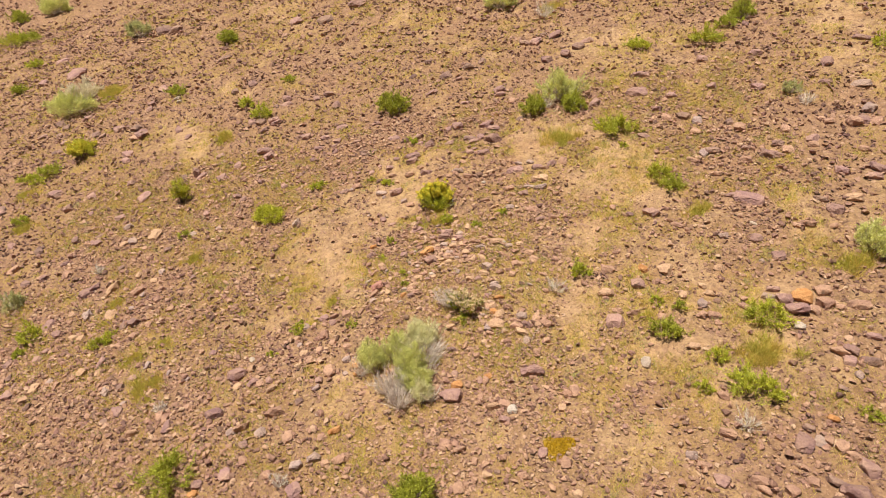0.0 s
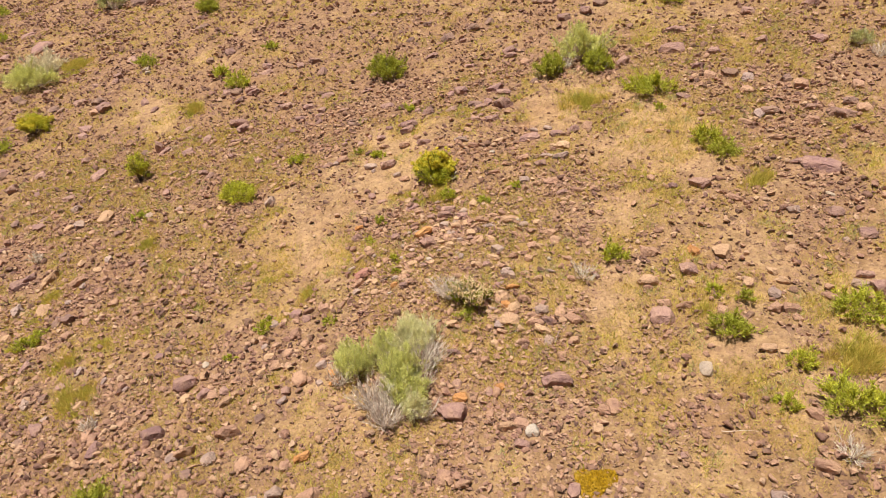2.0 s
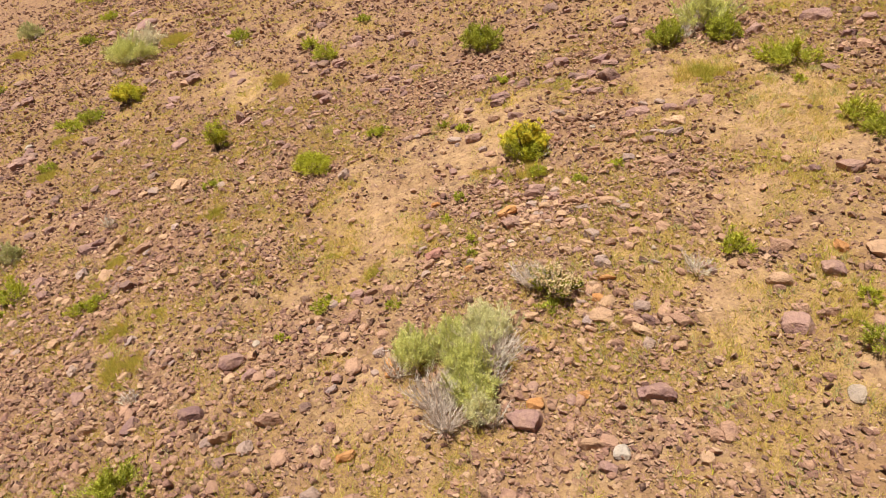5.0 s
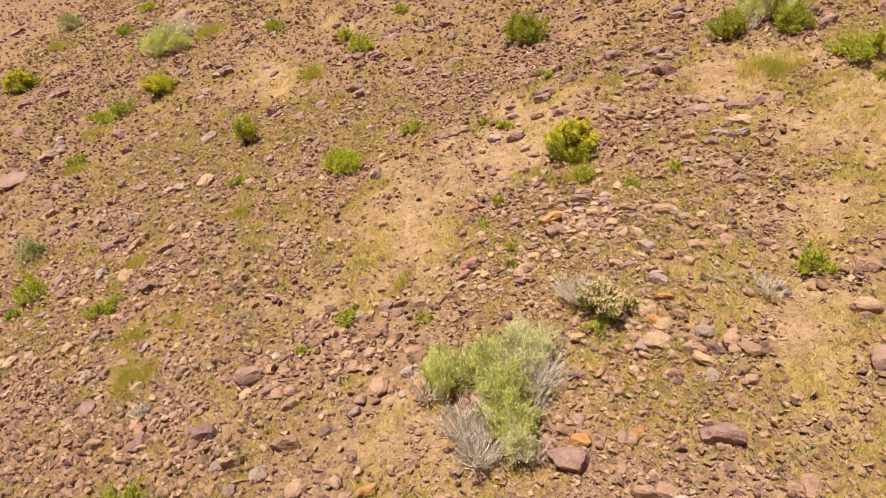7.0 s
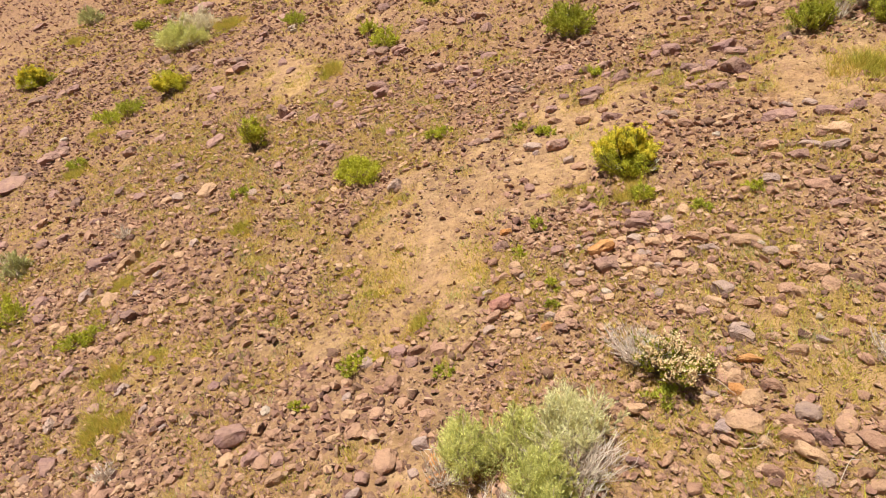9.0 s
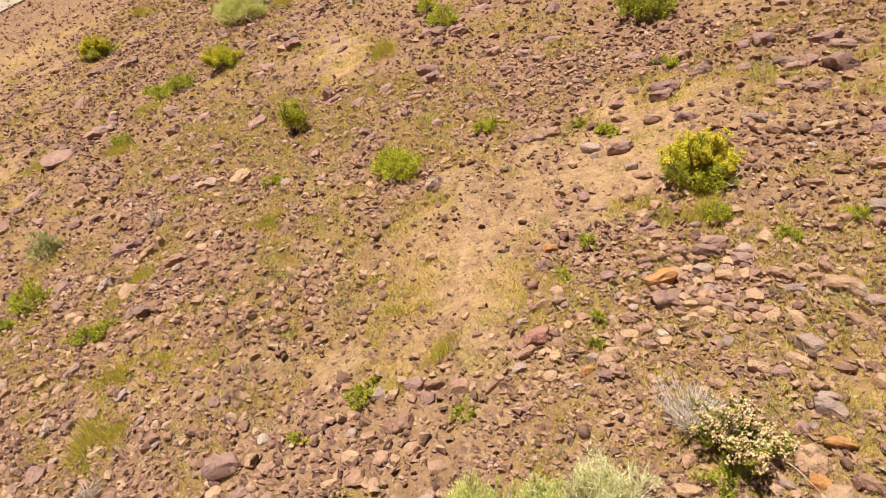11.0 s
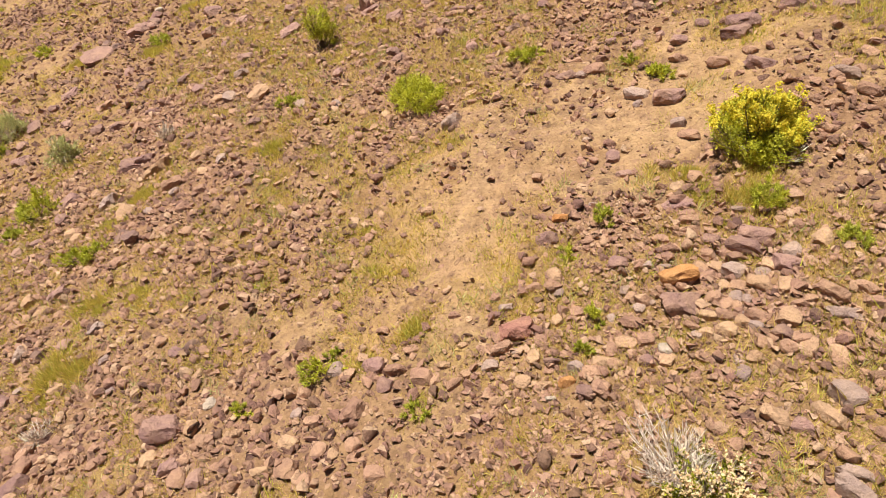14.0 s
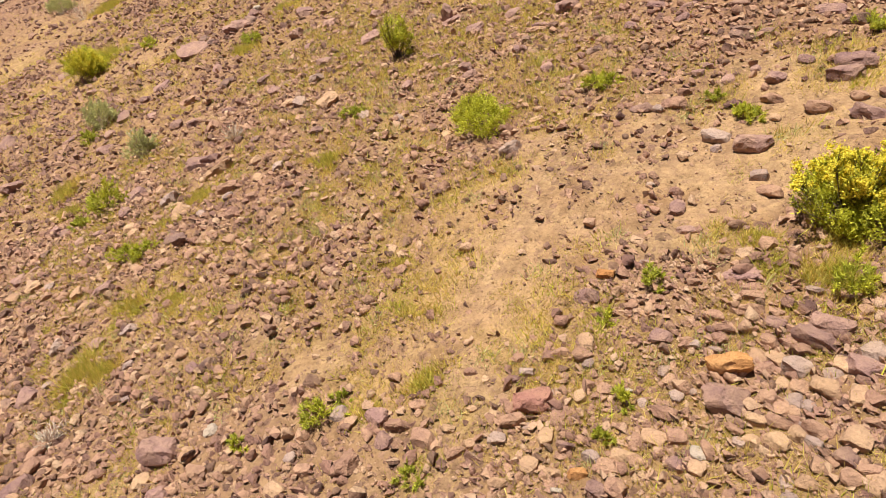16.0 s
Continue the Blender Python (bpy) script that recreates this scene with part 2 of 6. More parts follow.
# bare soil (positive) and stony ground (negative): x, y, half length, half width, turn, weight
PATCHES = [
    (-1.2, 11.9, 1.7, 0.95, 35, 1.25), (-1.7, 10.5, 0.9, 0.6, 60, 0.7), (-2.7, 9.1, 1.1, 0.7, 110, 0.55),
    (3.0, 6.6, 1.6, 1.1, 40, 1.2), (2.9, 10.7, 1.8, 1.0, 60, 1.2), (2.5, 8.4, 1.3, 1.0, 0, 0.45), (2.0, 12.7, 1.0, 0.38, 10, 1.2),
    (0.2, 14.8, 1.4, 0.3, -25, 0.8), (-6.5, 15.9, 2.0, 0.6, -30, 0.8), (-9.5, 9.5, 2.0, 0.4, 60, 0.4),
    (0.2, 9.9, 0.9, 0.8, 0, -1.1), (1.0, 8.3, 0.7, 0.7, 0, -0.8), (0.7, 13.0, 0.6, 0.5, 0, -1.0),
    (0.3, 15.9, 1.5, 0.6, 0, -0.7), (-4.0, 7.4, 1.5, 0.7, 0, -0.4), (5.0, 12.0, 1.5, 1.2, 0, -0.4), (-9.5, 15.0, 5.0, 7.5, 20, -0.8), (-6.0, 8.0, 3.0, 2.5, 0, -0.25), (0, 24, 12, 6, 0, -0.4),
    (-0.3, 6.5, 1.1, 0.6, 0, -0.9), (-3.9, 12.0, 1.3, 0.7, 10, 0.3), (-4.6, 9.2, 1.3, 0.7, 0, 0.5),
]


def stoniness(x, y):
    """How densely stones lie, from 0 to 1."""
    far = np.clip((y - 13) / 3, 0, 1) + np.clip((-8 - x) / 3, 0, 1)
    d = 0.72 + 0.7 * layered(x, y, 2.1, 21, 3) + 1.0 * layered(x, y, 0.62, 27, 2) + 0.55 * np.minimum(far, 1) * layered(x, y, 3.4, 83, 2)
    for px, py, a, b, turn, weight in PATCHES:
        c, s = math.cos(radians(turn)), math.sin(radians(turn))
        u, v = ((x - px) * c + (y - py) * s) / a, (-(x - px) * s + (y - py) * c) / b
        d = d - (0.54 if weight > 0 else 0.42) * weight * np.exp(-(u * u + v * v))
    return np.clip(d, 0.03, 1.0)


def grassiness(x, y):
    """How densely thin grass grows, from 0 to 1: uneven drifts between the stones."""
    drifts = 0.32 + 0.06 * np.exp(-((x - 0.8) / 3.2) ** 2 - ((y - 8.8) / 3.0) ** 2) + 0.20 * np.clip((-1.5 - x) / 3, 0, 1) + 1.3 * layered(x, y, 1.3, 40, 3) + 2.2 * layered(x, y, 0.36, 47, 3)
    for px, py, a, b, turn, weight in PATCHES[:4]:
        drifts = drifts - 0.5 * weight * np.exp(-((x - px) / a) ** 2 - ((y - py) / b) ** 2)
    return np.clip(drifts, 0.02, 1)


def turns(rng, n):
    q = rng.normal(size=(n, 4))
    q /= np.linalg.norm(q, axis=1)[:, None]
    w, x, y, z = q.T
    return np.stack([np.stack([1 - 2 * (y * y + z * z), 2 * (x * y - z * w), 2 * (x * z + y * w)], -1),
                     np.stack([2 * (x * y + z * w), 1 - 2 * (x * x + z * z), 2 * (y * z - x * w)], -1),
                     np.stack([2 * (x * z - y * w), 2 * (y * z + x * w), 1 - 2 * (x * x + y * y)], -1)], 1)


# ---- the hillside, one sheet out to the horizon ----
def axis(lo, hi, step, far):
    near = np.arange(lo, hi + step / 2, step)
    out, d, p = [], step, hi
    while p < far:
        d *= 1.16
        p += d
        out.append(p)
    back, d, p = [], step, lo
    while p > -far:
        d *= 1.16
        p -= d
        back.append(p)
    return np.array(back[::-1] + list(near) + out)


gx, gy = axis(-11, 7, 0.095, 900), axis(5, 17, 0.095, 900)
GX, GY = np.meshgrid(gx, gy)
cols, rws = len(gx), len(gy)
corner = (np.arange(rws - 1)[:, None] * cols + np.arange(cols - 1)[None, :]).ravel()
hillside = new("ground", mesh_of("ground", np.c_[GX.ravel(), GY.ravel(), ground(GX, GY).ravel()],
                                 np.c_[corner, corner + 1, corner + cols + 1, corner + cols], SOIL, True))
# drifts of grass and bare soil on the nearer slope; the rest is even rubble
drift = np.clip((GX + 26) / 7, 0, 1) * np.clip((14 - GX) / 4, 0, 1) * np.clip((31 - GY) / 7, 0, 1)
sand = np.exp(-((GX - 0.8) / 3.2) ** 2 - ((GY - 8.8) / 3.0) ** 2)      # light sand between the stones of the spur
bare = hillside.data.attributes.new("bare", "FLOAT", "POINT")
bare.data.foreach_set("value", (drift * np.clip(0.66 - stoniness(GX, GY) * 1.5, 0, 0.36)).astype(np.float32).ravel())
litter = hillside.data.attributes.new("litter", "FLOAT", "POINT")
litter.data.foreach_set("value", (np.minimum(0.8, (0.15 + 0.85 * drift) * np.clip(0.12 + grassiness(GX, GY) * 0.8, 0, 0.75) )).astype(np.float32).ravel())
rubble = hillside.data.attributes.new("rubble", "FLOAT", "POINT")
rubble.data.foreach_set("value", ((1 - 0.75 * sand) * drift * np.clip((stoniness(GX, GY) - 0.40) * 1.5, 0, 0.62) + (1 - drift) * 0.8).astype(np.float32).ravel())
tagged(hillside, "dry tan and rust desert soil on a steep stony hillside", "ground", kind="structure")


def track():
    """A pale gravel track at the foot of the far slope, laid just over the soil."""
    s, u = np.meshgrid(np.linspace(4, 60, 57), np.linspace(0, 4.5, 10), indexing="ij")
    x = -31.5 + 0.10 * s - u + 0.5 * np.sin(s * 0.3) + 0.3 * layered(s, u, 1.5, 70, 2)
    y = s
    n = 10
    i = (np.arange(56)[:, None] * n + np.arange(n - 1)[None, :]).ravel()
    m, t, sh = nodes_of("pale_gravel")
    at = t.nodes.new("ShaderNodeNewGeometry").outputs["Position"]
    t.links.new(ramp(t, noise_out(t, at, 3, 6), [(0.3, (0.27, 0.20, 0.15)), (0.7, (0.38, 0.29, 0.22))]), sh.inputs["Base Color"])
    sh.inputs["Roughness"].default_value = 0.95
    ob = new("track", mesh_of("track", np.c_[x.ravel(), y.ravel(), ground(x, y).ravel() + 0.04], np.c_[i, i + 1, i + n + 1, i + n], m, True))
    return tagged(ob, "pale gravel track across the lower slope", "track", kind="structure")


track()


# ---- stones ----
def arrays(bm):
    bmesh.ops.triangulate(bm, faces=bm.faces[:])
    bm.verts.index_update()
    v = np.array([x.co[:] for x in bm.verts])
    f = np.array([[x.index for x in q.verts] for q in bm.faces])
    bm.free()
    return v, f


def shard(seed, corners=10):
    """A broken stone: the hull of a few places on an uneven block."""
    rng = np.random.default_rng(seed)
    p = rng.normal(size=(corners, 3))
    p /= np.linalg.norm(p, axis=1)[:, None]
    p = np.sign(p) * np.abs(p) ** 0.72 * rng.uniform(0.42, 0.54, (corners, 1))
    bm = bmesh.new()
    for v in p * np.array([1.0, rng.uniform(0.62, 0.95), rng.uniform(0.45, 0.72)]):
        bm.verts.new(v)
    bmesh.ops.convex_hull(bm, input=bm.verts[:])
    bmesh.ops.delete(bm, geom=[v for v in bm.verts if not v.link_faces], context="VERTS")
    return arrays(bm)


def chiselled(seed, cuts, rough):
    """A weathered stone: a ball cut by uneven planes, its edges worn and its faces pitted."""
    rng = np.random.default_rng(seed)
    bm = bmesh.new()
    bmesh.ops.create_icosphere(bm, subdivisions=cuts, radius=0.62)
    v, f = arrays(bm)
    sides = np.concatenate([np.eye(3), -np.eye(3)]) + rng.normal(0, 0.30, (6, 3))
    sides = np.concatenate([sides, rng.normal(size=(7, 3))])
    sides /= np.linalg.norm(sides, axis=1)[:, None]
    depth = np.concatenate([rng.uniform(0.34, 0.47, 6), rng.uniform(0.43, 0.56, 7)])
    for n, d in zip(sides, depth):
        over = np.maximum(v @ n - d, 0)
        v = v - 0.94 * over[:, None] * n
    for k in range(len(v)):
        q = Vector(v[k]) * 3.1 + Vector((seed * 3.7, 0, 0))
        lump = 2.2 * noise.noise(q) + 1.5 * noise.noise(q * 2.3) + (1.2 * noise.noise(q * 5.5) if cuts > 2 else 0)
        v[k] = v[k] * (1 + 2 * rough * lump)
    return v * np.array([1.0, rng.uniform(0.66, 0.95), rng.uniform(0.6, 0.85)]), f


ROCK_SHAPES = [chiselled(100 + k, 3, 0.034) for k in range(16)]
rock_meshes = {}


count_of = {}


def rock_object(name, x, y, w, d, h, turn, colour):
    """w across, d deep, h high, set a third into the soil."""
    k = count_of["all"] = count_of.get("all", -1) + 1
    rng = np.random.default_rng(k + 500)
    shapes = ROCK_SHAPES if name == "rock" else FIELD
    k = k % len(shapes)
    if (name, k, colour) not in rock_meshes:
        rock_meshes[name, k, colour] = mesh_of(name, *shapes[k], ROCK[colour], True, 24)
    ob = new(name, rock_meshes[name, k, colour])
    v = shapes[k][0]
    size = Vector((w / np.ptp(v[:, 0]), d / np.ptp(v[:, 1]), 1.5 * h / np.ptp(v[:, 2])))
    lean = Matrix.Rotation(radians(16.6), 4, "X") @ Matrix.Rotation(radians(-12.4), 4, "Y")
    m = pose(x, y, float(ground(x, y)) + 0.18 * h) @ lean @ pose(0, 0, 0, rng.uniform(-17, 17), rng.uniform(-17, 17), turn + rng.uniform(-14, 14))
    ob.matrix_world = m @ Matrix.Diagonal((*size, 1))
    return ob


ROCK_WORDS = {
    "purple": "purple-brown weathered volcanic rock half sunk in dry soil", "brown": "reddish brown angular rock lying on dry soil",
    "rust": "rust-orange weathered rock among brown stones", "grey": "grey weathered rock lying on the stony slope",
    "tan": "tan dusty rock half sunk in dry soil", "white": "pale whitish flat stone on bare soil",
    "dark": "dark brown rough rock on the stony slope", "mauve": "large angular dark red rock on the stony slope",
}


def rock(x, y, w, d, h, turn, colour):
    """A field rock that stands out from the rest."""
    return tagged(rock_object("rock", x, y, w, d, h, turn, colour), ROCK_WORDS[colour], "rock", "rocks on the hillside")


def stone(x, y, w, d, h, turn, colour):
    """A single small stone of the ground."""
    ob = rock_object("stone", x, y, w, d, h, turn, colour)
    ob.parent = hillside
    return ob


def lying(rng, n):
    """Turns for stones that lie on their flat side on the slope."""
    a, tx, ty = rng.uniform(0, 2 * np.pi, n), radians(-16) + rng.normal(0, 0.36, n), radians(12) + rng.normal(0, 0.36, n)
    c, s, o, i = np.cos(a), np.sin(a), np.zeros(n), np.ones(n)
    rz = np.stack([np.stack([c, -s, o], -1), np.stack([s, c, o], -1), np.stack([o, o, i], -1)], 1)
    c, s = np.cos(tx), np.sin(tx)
    rx = np.stack([np.stack([i, o, o], -1), np.stack([o, c, s], -1), np.stack([o, -s, c], -1)], 1)
    rx = rx.transpose(0, 2, 1)
    c, s = np.cos(ty), np.sin(ty)
    ry = np.stack([np.stack([c, o, -s], -1), np.stack([o, i, o], -1), np.stack([s, o, c], -1)], 1)
    return rx @ ry.transpose(0, 2, 1) @ rz


def scatter(seed, count, box, small, large, power, floor=0.0, hole=None):
    """Places and sizes of stones in box (x0, x1, y0, y1), thinned by stoniness."""
    rng = np.random.default_rng(seed)
    x, y = rng.uniform(box[0], box[1], count), rng.uniform(box[2], box[3], count)
    keep = rng.uniform(size=count) < np.maximum(stoniness(x, y), floor)
    if hole:
        keep &= (x < hole[0]) | (x > hole[1]) | (y < hole[2]) | (y > hole[3])
    x, y = x[keep], y[keep]
    size = small * (large / small) ** (rng.uniform(size=len(x)) ** power)
    return rng, x, y, size


def pebble(seed):
    """A crumb of stone of eight faces."""
    rng = np.random.default_rng(seed)
    bm = bmesh.new()
    bmesh.ops.create_uvsphere(bm, u_segments=4, v_segments=2, radius=0.5)
    v, f = arrays(bm)
    turn = turns(rng, 1)[0]
    v = (v @ turn.T) * rng.uniform(0.76, 1.14, (len(v), 1)) + rng.normal(0, 0.055, v.shape)
    return v * np.array([1.0, rng.uniform(0.60, 0.95), rng.uniform(0.48, 0.76)]), f


FIELD = [(v * np.array([1, 1, 0.78]), f) for v, f in (chiselled(870 + k, 2, 0.03) for k in range(24))]
SHAPES = [shard(900 + k) for k in range(30)]
BLOCKS = [shard(1000 + k, 17) for k in range(24)]
SPLINTERS = [shard(930 + k, 8) for k in range(30)]
CRUMBS = [pebble(960 + k) for k in range(14)]


def joined_stones(name, label, seed, count, box, small, large, power, shapes, floor=0.0, material=None, hole=None):
    rng, x, y, size = scatter(seed, count, box, small, large, power, floor, hole)
    z = ground(x, y) + size * rng.uniform(-0.02, 0.26, len(x))
    turn = lying(rng, len(x))
    which = rng.integers(0, len(shapes), len(x))
    V, F, start = [], [], 0
    for k, (v, f) in enumerate(shapes):
        at = np.nonzero(which == k)[0]
        p = np.einsum("nij,vj->nvi", turn[at], v) * size[at, None, None] + np.stack([x, y, z], -1)[at, None, :]
        V.append(p.reshape(-1, 3))
        F.append((f[None] + (np.arange(len(at)) * len(v))[:, None, None]).reshape(-1, 3) + start)
        start += len(at) * len(v)
    ob = new(name, mesh_of(name, np.concatenate(V), np.concatenate(F), material or STONES, True, 52))
    return tagged(ob, label, "stones", kind="stuff")


NEAR, ROUND, MIDDLE, WIDE = (-8, 6, 5.5, 14.5), (-12, 8, 5, 18), (-17, 10, 5, 26), (-42, 16, 3, 48)
joined_stones("scattered_stones", "loose reddish brown and purple stones strewn over the slope", 1, 6000, NEAR, 0.06, 0.14, 1.8, BLOCKS)
joined_stones("scattered_stones", "small reddish brown stones strewn over the slope", 8, 54000, NEAR, 0.024, 0.085, 1.4, SPLINTERS)
joined_stones("scattered_stones", "angular purple-brown stones strewn between the larger ones", 13, 9000, NEAR, 0.05, 0.12, 1.5, SHAPES)
joined_stones("rubble", "dense rubble of small pinkish brown stones", 10, 10500, (-1.2, 2.6, 6.0, 10.9), 0.028, 0.085, 1.1, SPLINTERS, 0.0, LIGHT_STONES)
joined_stones("rubble", "purple-brown rubble on the lower slope", 11, 4200, (-9, -2.6, 5.5, 10.5), 0.04, 0.12, 1.4, BLOCKS)
joined_stones("gravel", "fine brown gravel strewn over dry soil", 2, 19000, NEAR, 0.014, 0.036, 1.4, CRUMBS, 0.6)
joined_stones("scattered_stones", "loose reddish brown stones strewn over the farther slope", 3, 46000, ROUND, 0.035, 0.145, 1.6, SPLINTERS, 0.0, DARK_STONES, NEAR)
joined_stones("scattered_stones", "reddish brown stones strewn over the upper slope", 9, 56000, MIDDLE, 0.05, 0.19, 1.7, CRUMBS, 0.0, DARK_STONES, ROUND)
joined_stones("gravel", "brown gravel strewn over the farther slope", 4, 12000, MIDDLE, 0.03, 0.06, 1.3, CRUMBS, 0.2, DARK_STONES, NEAR)
joined_stones("scattered_stones", "purple-brown stones strewn over the lower slope", 6, 17000, (-34, -9, 9, 34), 0.06, 0.19, 1.6, CRUMBS, 0.4, DARK_STONES)
joined_stones("scattered_stones", "dark stones far off on the slope", 5, 14000, WIDE, 0.09, 0.26, 1.8, CRUMBS, 0.0, DARK_STONES, MIDDLE)
joined_stones("scattered_stones", "brown stones strewn over the lowest slope", 12, 9000, (-14, 10, -7, 5.5), 0.04, 0.14, 1.6, CRUMBS)
joined_stones("soil_clods", "small dry clods of tan soil", 7, 13000, NEAR, 0.010, 0.038, 1.5, CRUMBS, 1.0, CLODS)


rock(-10.05, 14.09, 0.35, 0.37, 0.11, 57, "purple")
rock(-9.87, 14.20, 0.21, 0.26, 0.10, 56, "dark")
rock(-10.31, 14.66, 0.18, 0.21, 0.08, 55, "white")
rock(-10.58, 13.41, 0.29, 0.33, 0.10, 61, "dark")
rock(-11.50, 13.71, 0.19, 0.23, 0.09, 62, "purple")
rock(-10.54, 13.65, 0.20, 0.24, 0.09, 60, "dark")
rock(-10.08, 13.50, 0.17, 0.20, 0.08, 59, "dark")
rock(-8.13, 12.56, 0.16, 0.15, 0.06, 58, "dark")
rock(-8.93, 12.84, 0.17, 0.21, 0.08, 59, "purple")
rock(-6.87, 12.38, 0.19, 0.19, 0.08, 55, "purple")
rock(-6.20, 12.06, 0.19, 0.13, 0.06, 54, "tan")
rock(-9.79, 12.31, 0.30, 0.24, 0.08, 64, "purple")
rock(-11.57, 11.94, 0.23, 0.25, 0.07, 69, "purple")
rock(-13.06, 11.61, 0.20, 0.24, 0.09, 72, "purple")
rock(-13.92, 12.43, 0.32, 0.35, 0.08, 70, "purple")
rock(-9.41, 11.43, 0.27, 0.29, 0.10, 67, "purple")
rock(-9.74, 11.99, 0.20, 0.24, 0.09, 65, "purple")
rock(-8.79, 11.57, 0.16, 0.19, 0.07, 65, "purple")
rock(-7.68, 11.61, 0.21, 0.16, 0.06, 62, "brown")
rock(-7.11, 11.51, 0.22, 0.24, 0.10, 61, "brown")
rock(-7.93, 11.48, 0.18, 0.19, 0.08, 63, "purple")
rock(-9.18, 11.07, 0.19, 0.22, 0.09, 68, "purple")
rock(-8.74, 10.79, 0.27, 0.28, 0.10, 69, "purple")
rock(-6.33, 10.98, 0.27, 0.18, 0.08, 61, "purple")
rock(-10.10, 10.85, 0.28, 0.16, 0.05, 71, "purple")
rock(-11.79, 10.46, 0.39, 0.46, 0.14, 75, "purple")
rock(-5.17, 13.93, 0.27, 0.18, 0.08, 40, "purple")
rock(-4.67, 13.76, 0.23, 0.27, 0.10, 38, "purple")
rock(-6.36, 13.66, 0.36, 0.27, 0.13, 46, "purple")
rock(-6.90, 14.31, 0.19, 0.23, 0.09, 46, "purple")
rock(-5.61, 12.19, 0.29, 0.25, 0.12, 50, "tan")
rock(-6.03, 12.10, 0.19, 0.22, 0.09, 53, "grey")
rock(-6.32, 12.63, 0.20, 0.20, 0.09, 51, "grey")
rock(-6.65, 13.07, 0.24, 0.23, 0.09, 50, "purple")
rock(-4.14, 12.94, 0.17, 0.18, 0.08, 38, "purple")
rock(-3.97, 12.78, 0.19, 0.11, 0.06, 38, "purple")
rock(-4.42, 14.20, 0.20, 0.21, 0.09, 34, "purple")
rock(-3.80, 13.86, 0.23, 0.10, 0.05, 32, "purple")
rock(-3.71, 13.33, 0.17, 0.11, 0.06, 34, "purple")
rock(-2.71, 11.78, 0.21, 0.16, 0.10, 34, "grey")
rock(-1.86, 12.42, 0.22, 0.10, 0.06, 23, "purple")
rock(-1.63, 12.53, 0.22, 0.11, 0.08, 20, "brown")
rock(-1.13, 12.10, 0.25, 0.11, 0.10, 17, "grey")
rock(-0.84, 11.99, 0.26, 0.16, 0.12, 14, "purple")
rock(-1.02, 12.86, 0.16, 0.16, 0.07, 13, "purple")
rock(-0.94, 12.63, 0.17, 0.08, 0.06, 13, "brown")
rock(-0.57, 13.09, 0.31, 0.15, 0.11, 9, "purple")
rock(-0.59, 12.92, 0.28, 0.13, 0.09, 9, "purple")
rock(-0.60, 12.57, 0.21, 0.12, 0.09, 10, "brown")
rock(-0.28, 12.45, 0.28, 0.13, 0.10, 6, "purple")
rock(-1.60, 13.66, 0.18, 0.08, 0.04, 17, "dark")
rock(-2.23, 13.86, 0.16, 0.09, 0.05, 21, "purple")
rock(-2.29, 14.12, 0.19, 0.08, 0.04, 21, "purple")
rock(-1.79, 14.05, 0.21, 0.09, 0.05, 17, "purple")
rock(-0.99, 13.92, 0.29, 0.13, 0.06, 11, "purple")
rock(-0.74, 13.70, 0.22, 0.11, 0.07, 9, "dark")
rock(-1.17, 10.45, 0.18, 0.11, 0.08, 25, "purple")
rock(-0.55, 11.61, 0.18, 0.08, 0.07, 11, "brown")
rock(-0.43, 10.83, 0.22, 0.10, 0.04, 12, "purple")
rock(-1.02, 9.64, 0.23, 0.17, 0.11, 30, "mauve")
rock(-1.05, 9.49, 0.18, 0.09, 0.08, 32, "brown")
rock(-0.14, 10.02, 0.25, 0.20, 0.12, 9, "purple")
rock(-0.22, 10.22, 0.25, 0.11, 0.12, 10, "rust")
rock(0.05, 10.34, 0.16, 0.12, 0.07, 5, "grey")
rock(0.08, 10.52, 0.25, 0.11, 0.11, 4, "purple")
rock(0.32, 10.41, 0.18, 0.13, 0.08, -1, "purple")
rock(0.22, 10.24, 0.16, 0.10, 0.07, 2, "tan")
rock(-0.37, 9.86, 0.18, 0.08, 0.08, 15, "brown")
rock(0.27, 10.01, 0.15, 0.07, 0.06, 0, "brown")
rock(-6.59, 9.95, 0.17, 0.20, 0.08, 69, "purple")
rock(-6.85, 10.23, 0.29, 0.17, 0.08, 68, "purple")
rock(-6.19, 10.31, 0.24, 0.22, 0.11, 65, "grey")
rock(-5.71, 10.17, 0.22, 0.23, 0.10, 65, "tan")
rock(-5.17, 9.82, 0.17, 0.20, 0.08, 65, "dark")
rock(-5.08, 9.57, 0.16, 0.14, 0.07, 67, "brown")
rock(-5.44, 9.10, 0.22, 0.13, 0.07, 73, "purple")
rock(-7.25, 9.52, 0.23, 0.15, 0.07, 74, "purple")
rock(-7.56, 9.49, 0.15, 0.16, 0.07, 75, "purple")
rock(-6.41, 8.78, 0.20, 0.16, 0.08, 78, "tan")
rock(-6.49, 8.58, 0.16, 0.20, 0.08, 80, "brown")
rock(-6.37, 8.46, 0.16, 0.13, 0.06, 80, "dark")
rock(-6.87, 8.79, 0.19, 0.22, 0.09, 78, "purple")
rock(-6.86, 8.96, 0.17, 0.10, 0.05, 77, "purple")
rock(-4.60, 8.92, 0.18, 0.09, 0.06, 72, "grey")
rock(-5.41, 8.91, 0.17, 0.09, 0.05, 74, "tan")
rock(-9.68, 9.77, 0.38, 0.36, 0.12, 76, "purple")
rock(-4.35, 8.35, 0.16, 0.07, 0.05, 78, "tan")
